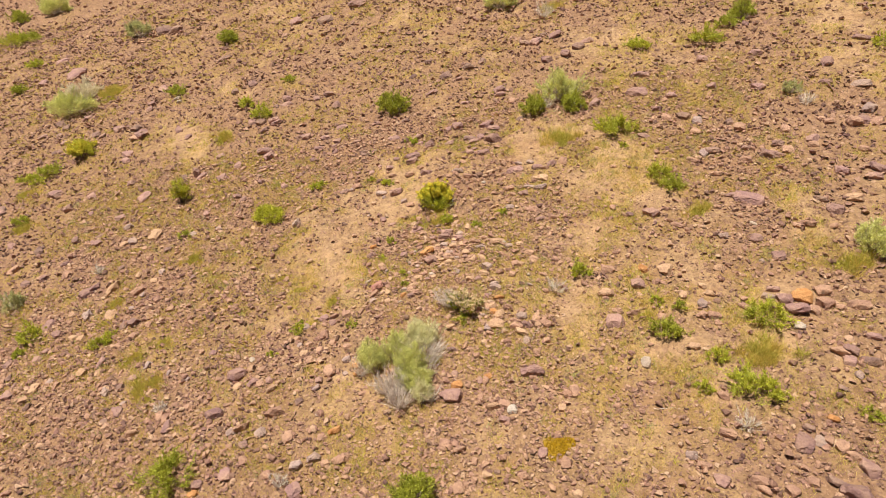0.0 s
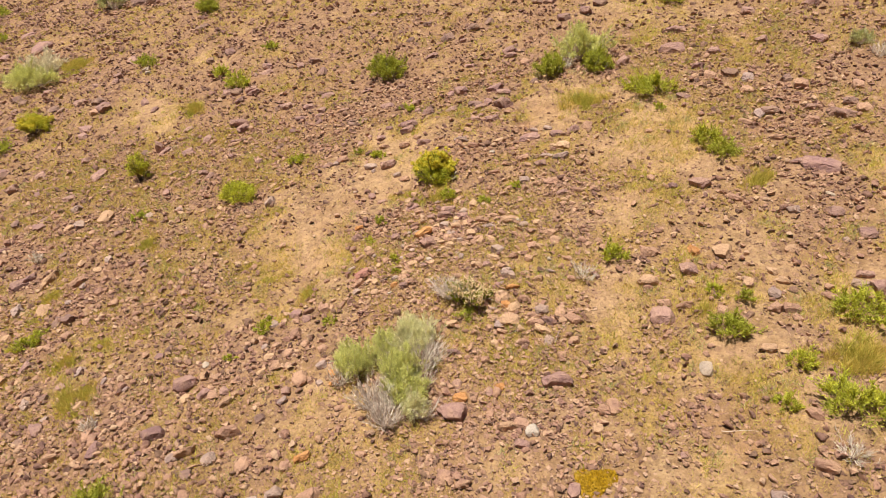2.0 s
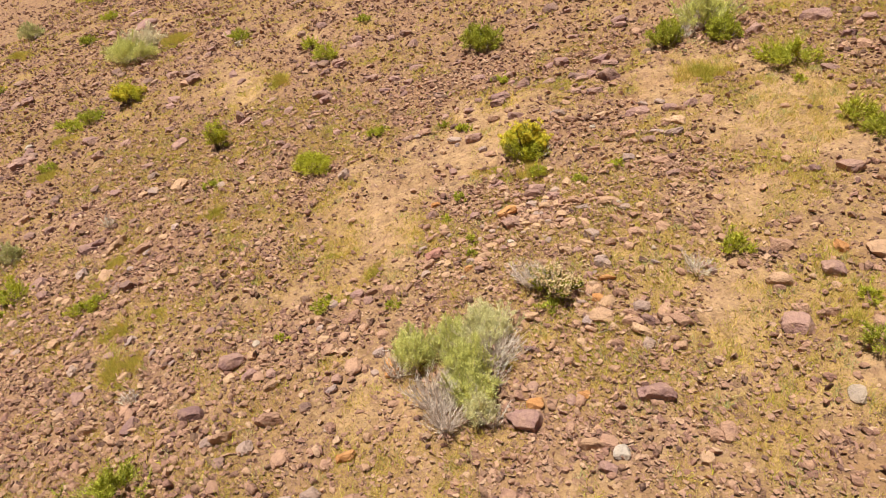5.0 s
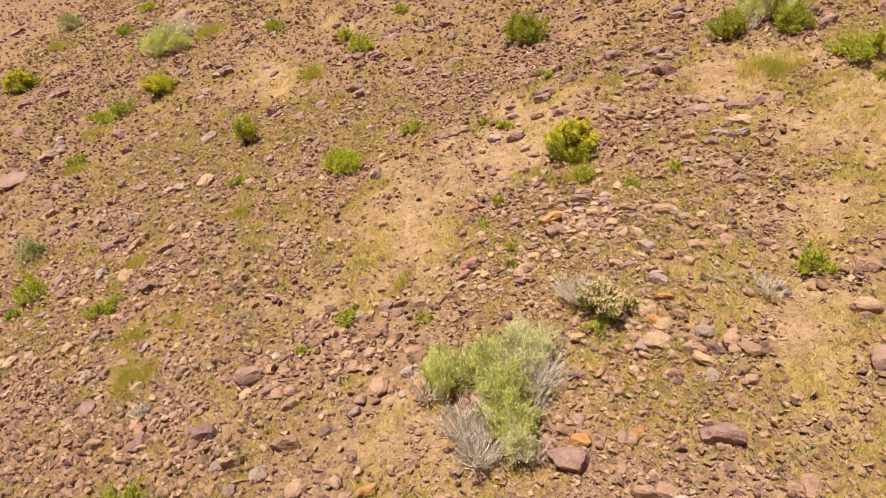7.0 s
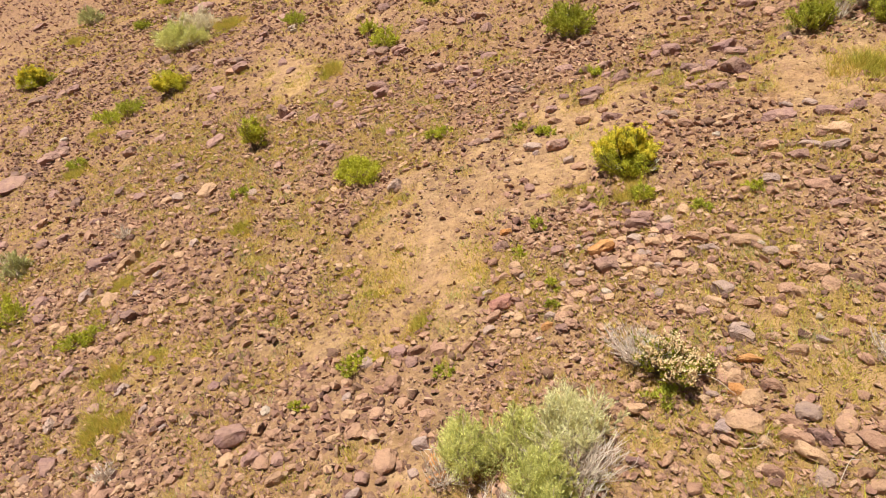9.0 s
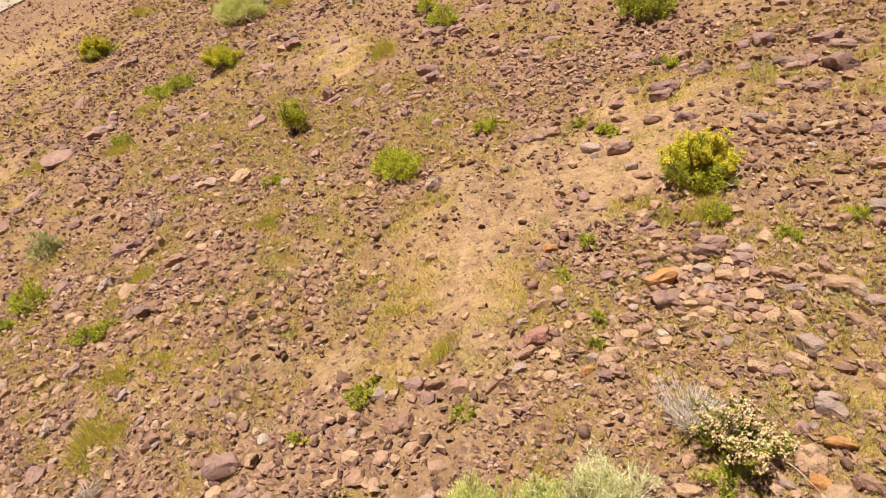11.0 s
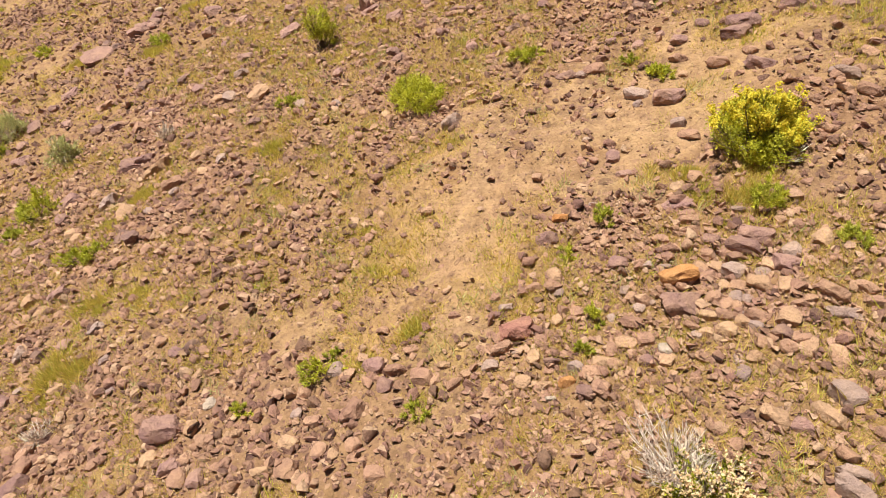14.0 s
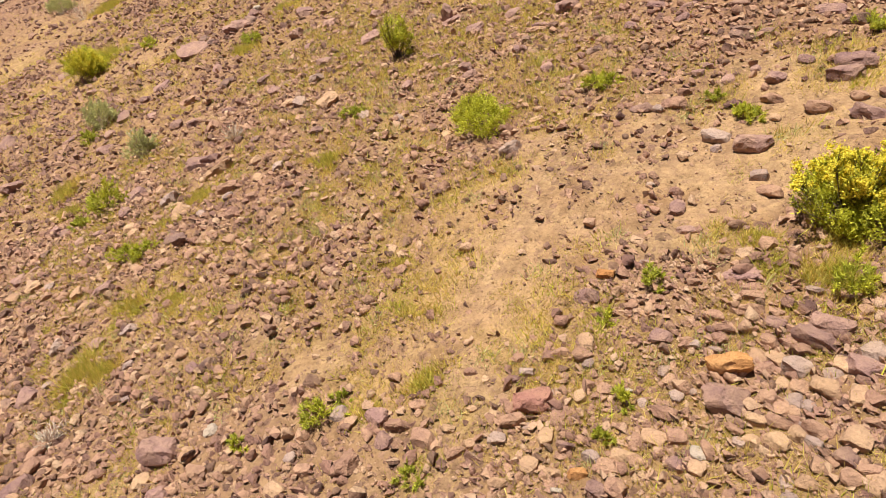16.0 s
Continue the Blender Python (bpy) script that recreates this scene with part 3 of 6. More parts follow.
rock(-5.12, 8.49, 0.17, 0.18, 0.08, 78, "grey")
rock(-3.86, 7.66, 0.27, 0.14, 0.11, 85, "purple")
rock(-3.94, 7.79, 0.17, 0.10, 0.07, 84, "brown")
rock(-4.03, 7.85, 0.20, 0.10, 0.07, 83, "brown")
rock(-9.98, 17.73, 0.25, 0.30, 0.11, 37, "dark")
rock(-8.62, 16.84, 0.25, 0.24, 0.08, 35, "dark")
rock(-7.67, 16.78, 0.32, 0.31, 0.11, 32, "dark")
rock(-7.39, 16.34, 0.33, 0.40, 0.15, 32, "purple")
rock(-7.52, 16.21, 0.26, 0.25, 0.09, 32, "brown")
rock(-7.39, 15.32, 0.22, 0.27, 0.10, 34, "purple")
rock(-7.44, 15.58, 0.29, 0.31, 0.12, 34, "purple")
rock(-9.55, 16.42, 0.15, 0.19, 0.07, 39, "purple")
rock(-7.59, 18.64, 0.27, 0.32, 0.12, 28, "purple")
rock(-7.65, 17.69, 0.18, 0.21, 0.08, 30, "purple")
rock(-6.07, 15.86, 0.22, 0.18, 0.07, 28, "purple")
rock(-8.72, 14.50, 0.32, 0.35, 0.13, 41, "purple")
rock(-8.15, 13.84, 0.23, 0.28, 0.11, 41, "purple")
rock(-10.16, 14.44, 0.29, 0.31, 0.11, 45, "purple")
rock(-10.05, 13.92, 0.28, 0.34, 0.13, 47, "purple")
rock(-9.84, 14.10, 0.17, 0.20, 0.08, 46, "purple")
rock(-7.77, 14.17, 0.21, 0.24, 0.10, 39, "purple")
rock(-13.08, 17.00, 0.53, 0.43, 0.12, 46, "dark")
rock(-12.44, 17.05, 0.33, 0.34, 0.10, 45, "purple")
rock(-12.24, 17.21, 0.33, 0.40, 0.13, 44, "purple")
rock(-13.67, 18.73, 0.30, 0.33, 0.08, 44, "dark")
rock(-19.26, 23.79, 0.55, 0.63, 0.12, 45, "purple")
rock(-8.10, 17.61, 0.16, 0.19, 0.07, 31, "purple")
rock(-8.13, 16.91, 0.25, 0.30, 0.11, 33, "purple")
rock(-11.88, 15.35, 0.30, 0.36, 0.14, 47, "purple")
rock(-4.88, 17.70, 0.24, 0.25, 0.09, 20, "purple")
rock(-3.85, 15.63, 0.30, 0.21, 0.09, 19, "purple")
rock(-4.48, 15.89, 0.21, 0.22, 0.09, 21, "purple")
rock(-4.09, 15.39, 0.24, 0.20, 0.09, 20, "purple")
rock(-3.73, 16.37, 0.27, 0.16, 0.07, 17, "purple")
rock(-4.95, 14.69, 0.23, 0.14, 0.06, 26, "purple")
rock(-3.77, 14.28, 0.23, 0.28, 0.11, 21, "purple")
rock(-3.78, 13.76, 0.22, 0.11, 0.06, 22, "brown")
rock(-2.98, 14.65, 0.25, 0.21, 0.11, 16, "purple")
rock(-2.53, 14.48, 0.24, 0.16, 0.08, 14, "purple")
rock(-2.64, 14.14, 0.22, 0.11, 0.06, 15, "purple")
rock(-2.24, 14.23, 0.19, 0.15, 0.08, 12, "purple")
rock(-1.60, 13.57, 0.16, 0.11, 0.06, 9, "dark")
rock(-1.45, 14.72, 0.21, 0.09, 0.05, 7, "purple")
rock(-0.78, 14.51, 0.19, 0.13, 0.07, 4, "dark")
rock(-2.47, 15.83, 0.23, 0.23, 0.10, 12, "purple")
rock(-2.20, 14.87, 0.27, 0.17, 0.08, 11, "purple")
rock(-2.71, 16.47, 0.31, 0.22, 0.09, 12, "purple")
rock(-3.00, 16.33, 0.18, 0.16, 0.07, 14, "purple")
rock(-0.48, 13.76, 0.25, 0.15, 0.09, 2, "purple")
rock(-0.24, 13.48, 0.26, 0.17, 0.11, 1, "purple")
rock(0.17, 13.31, 0.22, 0.13, 0.08, -2, "purple")
rock(0.33, 13.86, 0.27, 0.23, 0.12, -3, "purple")
rock(0.57, 13.37, 0.26, 0.17, 0.10, -4, "dark")
rock(0.65, 13.22, 0.22, 0.13, 0.08, -5, "purple")
rock(1.06, 13.16, 0.33, 0.25, 0.15, -8, "purple")
rock(1.05, 13.52, 0.28, 0.12, 0.07, -7, "purple")
rock(0.90, 13.67, 0.34, 0.15, 0.09, -6, "purple")
rock(0.57, 12.84, 0.18, 0.11, 0.07, -5, "purple")
rock(0.82, 12.75, 0.28, 0.15, 0.10, -7, "purple")
rock(0.32, 12.27, 0.25, 0.12, 0.09, -3, "grey")
rock(1.59, 13.62, 0.17, 0.11, 0.06, -11, "dark")
rock(1.38, 11.98, 0.33, 0.15, 0.09, -11, "purple")
rock(1.46, 12.16, 0.16, 0.08, 0.06, -12, "grey")
rock(1.77, 11.88, 0.22, 0.11, 0.08, -14, "purple")
rock(1.90, 11.84, 0.16, 0.09, 0.07, -15, "brown")
rock(2.03, 11.92, 0.20, 0.13, 0.09, -16, "purple")
rock(1.83, 11.51, 0.22, 0.13, 0.10, -16, "tan")
rock(1.68, 11.55, 0.16, 0.09, 0.07, -14, "tan")
rock(1.74, 11.30, 0.27, 0.12, 0.08, -15, "grey")
rock(1.56, 11.38, 0.22, 0.10, 0.06, -14, "grey")
rock(1.46, 11.21, 0.20, 0.14, 0.09, -13, "purple")
rock(1.23, 11.44, 0.17, 0.10, 0.08, -11, "brown")
rock(0.90, 12.06, 0.20, 0.09, 0.07, -8, "tan")
rock(0.50, 12.05, 0.19, 0.10, 0.08, -5, "brown")
rock(0.52, 14.77, 0.24, 0.11, 0.05, -4, "purple")
rock(1.27, 14.74, 0.26, 0.16, 0.08, -8, "purple")
rock(-0.25, 15.51, 0.37, 0.17, 0.06, 1, "purple")
rock(2.24, 11.95, 0.16, 0.19, 0.07, -18, "brown")
rock(0.80, 11.29, 0.18, 0.08, 0.06, -8, "brown")
rock(1.20, 10.90, 0.17, 0.11, 0.08, -12, "grey")
rock(1.37, 10.79, 0.16, 0.08, 0.07, -13, "tan")
rock(1.57, 10.78, 0.25, 0.11, 0.07, -15, "brown")
rock(1.68, 10.50, 0.18, 0.08, 0.07, -17, "purple")
rock(1.87, 10.49, 0.18, 0.08, 0.08, -18, "brown")
rock(0.11, 10.63, 0.22, 0.16, 0.10, -2, "purple")
rock(0.57, 10.23, 0.21, 0.10, 0.10, -7, "brown")
rock(0.67, 10.11, 0.21, 0.09, 0.06, -8, "grey")
rock(0.92, 10.10, 0.26, 0.12, 0.08, -11, "tan")
rock(0.73, 9.63, 0.19, 0.13, 0.09, -9, "grey")
rock(0.70, 9.50, 0.21, 0.09, 0.08, -9, "tan")
rock(1.25, 9.53, 0.17, 0.11, 0.08, -15, "tan")
rock(0.48, 9.43, 0.17, 0.10, 0.08, -7, "tan")
rock(1.27, 9.95, 0.18, 0.08, 0.08, -14, "tan")
rock(1.42, 9.73, 0.17, 0.08, 0.08, -17, "brown")
rock(0.84, 9.24, 0.17, 0.07, 0.07, -12, "grey")
rock(0.85, 9.13, 0.21, 0.09, 0.10, -12, "grey")
rock(0.89, 8.93, 0.18, 0.08, 0.08, -13, "rust")
rock(0.78, 8.81, 0.19, 0.13, 0.09, -12, "tan")
rock(0.83, 8.42, 0.25, 0.16, 0.11, -14, "tan")
rock(1.18, 8.49, 0.17, 0.13, 0.08, -18, "grey")
rock(1.09, 8.41, 0.18, 0.08, 0.08, -17, "brown")
rock(1.09, 8.29, 0.22, 0.10, 0.10, -18, "brown")
rock(1.23, 8.30, 0.16, 0.08, 0.08, -20, "purple")
rock(1.15, 8.20, 0.20, 0.09, 0.09, -19, "tan")
rock(1.51, 8.29, 0.22, 0.12, 0.10, -24, "brown")
rock(1.01, 8.69, 0.17, 0.08, 0.08, -15, "brown")
rock(0.15, 8.61, 0.19, 0.09, 0.09, -4, "tan")
rock(0.18, 8.23, 0.16, 0.07, 0.07, -5, "purple")
rock(-7.00, 12.43, 0.17, 0.20, 0.08, 41, "purple")
rock(-8.14, 12.45, 0.18, 0.21, 0.08, 45, "dark")
rock(-7.60, 11.54, 0.20, 0.18, 0.09, 47, "purple")
rock(-6.40, 10.86, 0.33, 0.20, 0.11, 45, "purple")
rock(-5.92, 10.82, 0.39, 0.18, 0.11, 43, "tan")
rock(-5.31, 9.83, 0.21, 0.13, 0.09, 45, "dark")
rock(-10.18, 13.25, 0.59, 0.41, 0.15, 49, "purple")
rock(-8.47, 12.00, 0.30, 0.21, 0.09, 48, "brown")
rock(-7.37, 11.95, 0.20, 0.13, 0.06, 44, "purple")
rock(-5.16, 11.63, 0.16, 0.17, 0.07, 36, "purple")
rock(-4.92, 10.53, 0.17, 0.12, 0.08, 39, "brown")
rock(-5.35, 10.54, 0.26, 0.16, 0.10, 41, "brown")
rock(-4.59, 10.03, 0.16, 0.11, 0.07, 39, "brown")
rock(-3.00, 8.35, 0.33, 0.22, 0.15, 37, "purple")
rock(-2.64, 8.38, 0.16, 0.11, 0.07, 33, "brown")
rock(-2.73, 8.16, 0.18, 0.15, 0.08, 36, "purple")
rock(-3.42, 8.99, 0.16, 0.07, 0.07, 37, "dark")
rock(-1.82, 9.21, 0.17, 0.11, 0.08, 20, "purple")
rock(-1.66, 9.21, 0.17, 0.08, 0.08, 18, "brown")
rock(-1.45, 9.21, 0.17, 0.11, 0.08, 16, "brown")
rock(-1.77, 8.89, 0.18, 0.21, 0.08, 21, "brown")
rock(-2.06, 8.34, 0.16, 0.07, 0.07, 27, "tan")
rock(-1.92, 8.41, 0.16, 0.14, 0.07, 25, "brown")
rock(-1.60, 8.17, 0.18, 0.20, 0.08, 22, "brown")
rock(-1.16, 8.06, 0.17, 0.08, 0.08, 17, "rust")
rock(-2.42, 7.97, 0.19, 0.09, 0.09, 34, "tan")
rock(6.41, 14.27, 0.29, 0.17, 0.11, -24, "purple")
rock(5.39, 14.43, 0.23, 0.17, 0.11, -20, "purple")
rock(6.00, 13.00, 0.29, 0.17, 0.12, -25, "purple")
rock(6.64, 15.55, 0.17, 0.20, 0.08, -23, "purple")
rock(3.71, 15.88, 0.17, 0.12, 0.08, -13, "dark")
rock(4.16, 14.33, 0.38, 0.17, 0.11, -16, "purple")
rock(4.53, 12.56, 0.30, 0.15, 0.12, -20, "dark")
rock(4.73, 12.36, 0.20, 0.18, 0.09, -21, "grey")
rock(4.60, 12.03, 0.22, 0.20, 0.10, -21, "brown")
rock(4.23, 12.61, 0.21, 0.14, 0.09, -19, "brown")
rock(4.15, 12.96, 0.21, 0.14, 0.10, -18, "purple")
rock(4.01, 12.67, 0.16, 0.12, 0.07, -18, "brown")
rock(5.34, 11.92, 0.22, 0.27, 0.10, -24, "brown")
rock(6.01, 11.64, 0.20, 0.17, 0.09, -27, "brown")
rock(5.76, 11.29, 0.22, 0.15, 0.10, -27, "dark")
rock(5.27, 11.36, 0.19, 0.12, 0.09, -25, "purple")
rock(5.17, 11.06, 0.25, 0.13, 0.11, -25, "brown")
rock(4.70, 11.42, 0.26, 0.13, 0.11, -22, "dark")
rock(4.57, 11.43, 0.17, 0.21, 0.08, -22, "grey")
rock(4.37, 11.31, 0.25, 0.11, 0.06, -21, "brown")
rock(5.55, 11.04, 0.43, 0.19, 0.13, -27, "purple")
rock(5.85, 11.06, 0.22, 0.23, 0.10, -28, "brown")
rock(6.28, 11.21, 0.22, 0.27, 0.10, -29, "purple")
rock(6.24, 11.04, 0.20, 0.10, 0.08, -29, "brown")
rock(7.10, 11.49, 0.30, 0.26, 0.14, -32, "brown")
rock(7.27, 11.51, 0.23, 0.21, 0.11, -32, "purple")
rock(7.49, 11.80, 0.26, 0.30, 0.12, -32, "grey")
rock(7.47, 11.44, 0.23, 0.26, 0.11, -33, "brown")
rock(7.64, 12.43, 0.35, 0.16, 0.09, -32, "grey")
rock(7.44, 13.43, 0.23, 0.28, 0.11, -29, "purple")
rock(7.12, 12.73, 0.25, 0.13, 0.09, -29, "purple")
rock(8.33, 13.99, 0.36, 0.16, 0.10, -31, "purple")
rock(6.66, 11.73, 0.16, 0.12, 0.07, -30, "brown")
rock(6.70, 11.58, 0.18, 0.11, 0.08, -30, "brown")
rock(3.72, 12.22, 0.27, 0.12, 0.05, -17, "purple")
rock(6.97, 10.81, 0.20, 0.13, 0.09, -33, "brown")
rock(6.90, 10.24, 0.36, 0.16, 0.11, -34, "purple")
rock(3.08, 12.81, 0.23, 0.21, 0.10, -14, "purple")
rock(5.28, 13.37, 0.22, 0.15, 0.10, -22, "purple")
rock(3.94, 13.67, 0.44, 0.22, 0.16, -16, "purple")
rock(4.51, 13.33, 0.26, 0.17, 0.12, -19, "purple")
rock(4.89, 10.07, 0.54, 0.24, 0.14, -26, "purple")
rock(4.70, 10.25, 0.26, 0.12, 0.08, -25, "purple")
rock(5.96, 9.49, 0.30, 0.18, 0.14, -32, "purple")
rock(6.31, 9.69, 0.28, 0.13, 0.13, -33, "tan")
rock(5.82, 9.76, 0.24, 0.11, 0.09, -31, "dark")
rock(5.45, 9.28, 0.23, 0.11, 0.11, -30, "brown")
rock(4.70, 9.22, 0.19, 0.18, 0.09, -27, "purple")
rock(4.29, 9.39, 0.17, 0.13, 0.08, -25, "grey")
rock(4.87, 8.83, 0.20, 0.16, 0.09, -29, "purple")
rock(3.36, 10.10, 0.29, 0.13, 0.11, -18, "purple")
rock(3.71, 9.75, 0.23, 0.10, 0.06, -21, "brown")
rock(3.01, 9.00, 0.16, 0.19, 0.07, -18, "rust")
rock(2.89, 8.77, 0.21, 0.25, 0.10, -18, "purple")
rock(3.30, 8.90, 0.23, 0.24, 0.10, -20, "tan")
rock(2.52, 9.08, 0.21, 0.10, 0.10, -16, "brown")
rock(2.42, 8.67, 0.25, 0.17, 0.12, -16, "tan")
rock(2.43, 8.09, 0.26, 0.22, 0.12, -17, "purple")
rock(2.71, 8.21, 0.20, 0.11, 0.09, -18, "brown")
rock(2.52, 8.31, 0.17, 0.08, 0.08, -17, "brown")
rock(4.91, 8.02, 0.28, 0.22, 0.13, -31, "rust")
rock(5.18, 8.08, 0.23, 0.19, 0.11, -33, "brown")
rock(4.49, 8.14, 0.17, 0.15, 0.08, -29, "grey")
rock(4.59, 8.25, 0.19, 0.10, 0.09, -29, "purple")
rock(4.69, 8.05, 0.26, 0.22, 0.12, -30, "purple")
rock(4.75, 7.85, 0.32, 0.15, 0.14, -31, "purple")
rock(5.10, 7.86, 0.26, 0.15, 0.12, -33, "brown")
rock(3.63, 8.16, 0.17, 0.15, 0.08, -24, "grey")
rock(3.70, 8.48, 0.15, 0.11, 0.07, -24, "tan")
rock(4.98, 7.81, 0.17, 0.15, 0.08, -33, "brown")
rock(5.27, 7.76, 0.17, 0.08, 0.08, -34, "brown")
rock(5.52, 7.75, 0.30, 0.13, 0.11, -35, "brown")
rock(4.16, 8.00, 0.25, 0.11, 0.06, -27, "brown")
rock(3.72, 7.93, 0.22, 0.10, 0.08, -25, "brown")
rock(3.57, 7.97, 0.17, 0.15, 0.08, -24, "brown")
rock(4.03, 8.75, 0.16, 0.12, 0.07, -25, "tan")
rock(6.78, 10.07, 0.25, 0.11, 0.10, -34, "purple")
rock(6.40, 10.36, 0.25, 0.16, 0.12, -32, "purple")
rock(4.61, 10.83, 0.19, 0.09, 0.08, -23, "brown")
rock(3.33, 7.50, 0.18, 0.13, 0.08, -24, "tan")
rock(3.45, 6.69, 0.17, 0.12, 0.08, -27, "brown")
rock(4.11, 5.99, 0.22, 0.25, 0.10, -34, "purple")
rock(4.46, 5.88, 0.16, 0.18, 0.08, -37, "brown")
rock(4.23, 6.15, 0.17, 0.09, 0.08, -35, "dark")
rock(4.64, 5.63, 0.27, 0.19, 0.12, -39, "purple")
rock(4.40, 5.35, 0.36, 0.21, 0.17, -39, "purple")
rock(3.11, 5.66, 0.20, 0.15, 0.09, -29, "purple")
rock(3.51, 5.62, 0.20, 0.09, 0.09, -32, "brown")
rock(3.52, 5.51, 0.18, 0.09, 0.08, -33, "brown")
rock(5.03, 6.94, 0.16, 0.16, 0.07, -36, "purple")
rock(4.98, 7.08, 0.25, 0.11, 0.11, -35, "brown")
rock(5.26, 6.88, 0.25, 0.11, 0.11, -37, "dark")
rock(5.11, 7.08, 0.20, 0.11, 0.09, -36, "purple")
rock(5.43, 7.23, 0.20, 0.09, 0.09, -37, "purple")
rock(2.98, 5.88, 0.17, 0.11, 0.08, -27, "brown")
rock(4.52, 6.22, 0.15, 0.09, 0.07, -36, "rust")
rock(4.55, 5.76, 0.22, 0.10, 0.08, -38, "brown")
rock(3.34, 6.21, 0.22, 0.10, 0.10, -28, "brown")
rock(3.77, 5.47, 0.17, 0.13, 0.08, -35, "brown")
rock(4.03, 5.54, 0.17, 0.13, 0.08, -36, "brown")
rock(4.24, 5.50, 0.22, 0.10, 0.10, -38, "dark")
rock(1.25, 7.56, 0.33, 0.18, 0.15, -9, "purple")
rock(0.17, 7.39, 0.34, 0.20, 0.16, -1, "purple")
rock(0.25, 7.60, 0.17, 0.11, 0.08, -2, "rust")
rock(0.72, 7.12, 0.23, 0.10, 0.10, -6, "tan")
rock(0.85, 7.11, 0.17, 0.12, 0.08, -7, "brown")
rock(0.26, 6.61, 0.18, 0.10, 0.08, -2, "brown")
rock(1.01, 6.14, 0.17, 0.08, 0.08, -9, "brown")
rock(0.25, 6.13, 0.16, 0.17, 0.07, -2, "brown")
rock(1.25, 14.92, 0.28, 0.24, 0.13, -5, "purple")
rock(2.24, 16.84, 0.29, 0.31, 0.13, -8, "purple")
rock(2.67, 16.87, 0.40, 0.21, 0.12, -9, "purple")
rock(2.45, 17.03, 0.20, 0.18, 0.09, -8, "dark")
rock(1.97, 16.98, 0.26, 0.17, 0.10, -7, "dark")
rock(3.11, 16.10, 0.31, 0.22, 0.13, -11, "dark")
rock(2.83, 15.90, 0.27, 0.33, 0.13, -10, "purple")
rock(2.37, 15.78, 0.30, 0.21, 0.13, -9, "purple")
rock(0.60, 16.31, 0.30, 0.22, 0.13, -2, "dark")
rock(0.95, 16.45, 0.22, 0.21, 0.10, -3, "dark")
rock(0.11, 16.11, 0.30, 0.22, 0.13, -0, "dark")
rock(0.41, 15.85, 0.19, 0.12, 0.08, -1, "purple")
rock(0.47, 19.60, 0.20, 0.24, 0.09, -1, "brown")
rock(3.08, 13.55, 0.24, 0.27, 0.11, -13, "purple")
rock(3.37, 16.26, 0.34, 0.16, 0.10, -12, "purple")
rock(-4.35, 21.23, 0.37, 0.33, 0.14, 12, "purple")
rock(-3.45, 20.91, 0.54, 0.37, 0.17, 9, "dark")
rock(-2.55, 21.51, 0.55, 0.38, 0.17, 7, "purple")
rock(-6.19, 19.77, 0.42, 0.25, 0.12, 17, "dark")
rock(-5.31, 17.54, 0.22, 0.21, 0.10, 17, "dark")
rock(-3.95, 15.72, 0.28, 0.16, 0.10, 14, "purple")
rock(-4.27, 15.77, 0.28, 0.20, 0.12, 15, "dark")
rock(-3.76, 16.57, 0.26, 0.21, 0.12, 13, "purple")
rock(-3.06, 14.74, 0.23, 0.17, 0.11, 12, "purple")
rock(-3.87, 14.46, 0.39, 0.20, 0.13, 15, "purple")
rock(-0.68, 16.47, 0.22, 0.13, 0.08, 2, "dark")
rock(-1.61, 18.22, 0.25, 0.12, 0.06, 5, "purple")
rock(-0.33, 16.95, 0.20, 0.18, 0.09, 1, "dark")
rock(-8.97, 22.87, 0.54, 0.43, 0.16, 21, "dark")
rock(-6.93, 17.81, 0.20, 0.17, 0.09, 21, "white")
rock(-10.21, 17.96, 0.25, 0.26, 0.11, 30, "dark")
rock(-8.83, 16.94, 0.33, 0.18, 0.09, 28, "dark")
rock(-8.25, 16.96, 0.23, 0.27, 0.10, 26, "purple")
rock(-9.69, 16.43, 0.16, 0.20, 0.08, 31, "dark")
rock(-10.52, 17.47, 0.28, 0.20, 0.09, 31, "purple")
rock(-9.57, 16.78, 0.23, 0.18, 0.09, 30, "purple")
rock(-10.00, 17.35, 0.17, 0.21, 0.08, 30, "dark")
rock(-12.17, 20.93, 0.29, 0.35, 0.13, 30, "purple")
rock(-12.15, 22.32, 0.52, 0.38, 0.14, 29, "purple")
rock(-9.51, 18.03, 0.24, 0.20, 0.09, 28, "purple")
rock(-8.59, 22.82, 0.49, 0.42, 0.16, 21, "dark")
rock(-7.65, 17.89, 0.23, 0.28, 0.11, 23, "purple")
rock(-6.40, 16.23, 0.18, 0.22, 0.08, 22, "purple")
rock(-11.23, 21.13, 0.69, 0.55, 0.21, 28, "purple")
rock(-3.16, 7.69, 0.28, 0.14, 0.13, 22, "purple")
rock(-2.71, 7.41, 0.25, 0.11, 0.12, 20, "brown")
rock(-2.43, 7.31, 0.18, 0.16, 0.08, 18, "grey")
rock(-2.78, 6.79, 0.18, 0.22, 0.08, 22, "purple")
rock(-2.02, 7.15, 0.16, 0.19, 0.07, 16, "brown")
rock(-1.39, 7.15, 0.19, 0.11, 0.09, 11, "rust")
rock(-1.85, 6.76, 0.20, 0.16, 0.09, 15, "grey")
rock(-2.28, 7.59, 0.28, 0.13, 0.13, 17, "brown")
rock(-1.82, 6.46, 0.22, 0.23, 0.10, 16, "purple")
rock(-3.16, 6.71, 0.17, 0.15, 0.08, 25, "purple")
rock(-1.45, 6.72, 0.15, 0.11, 0.07, 12, "brown")
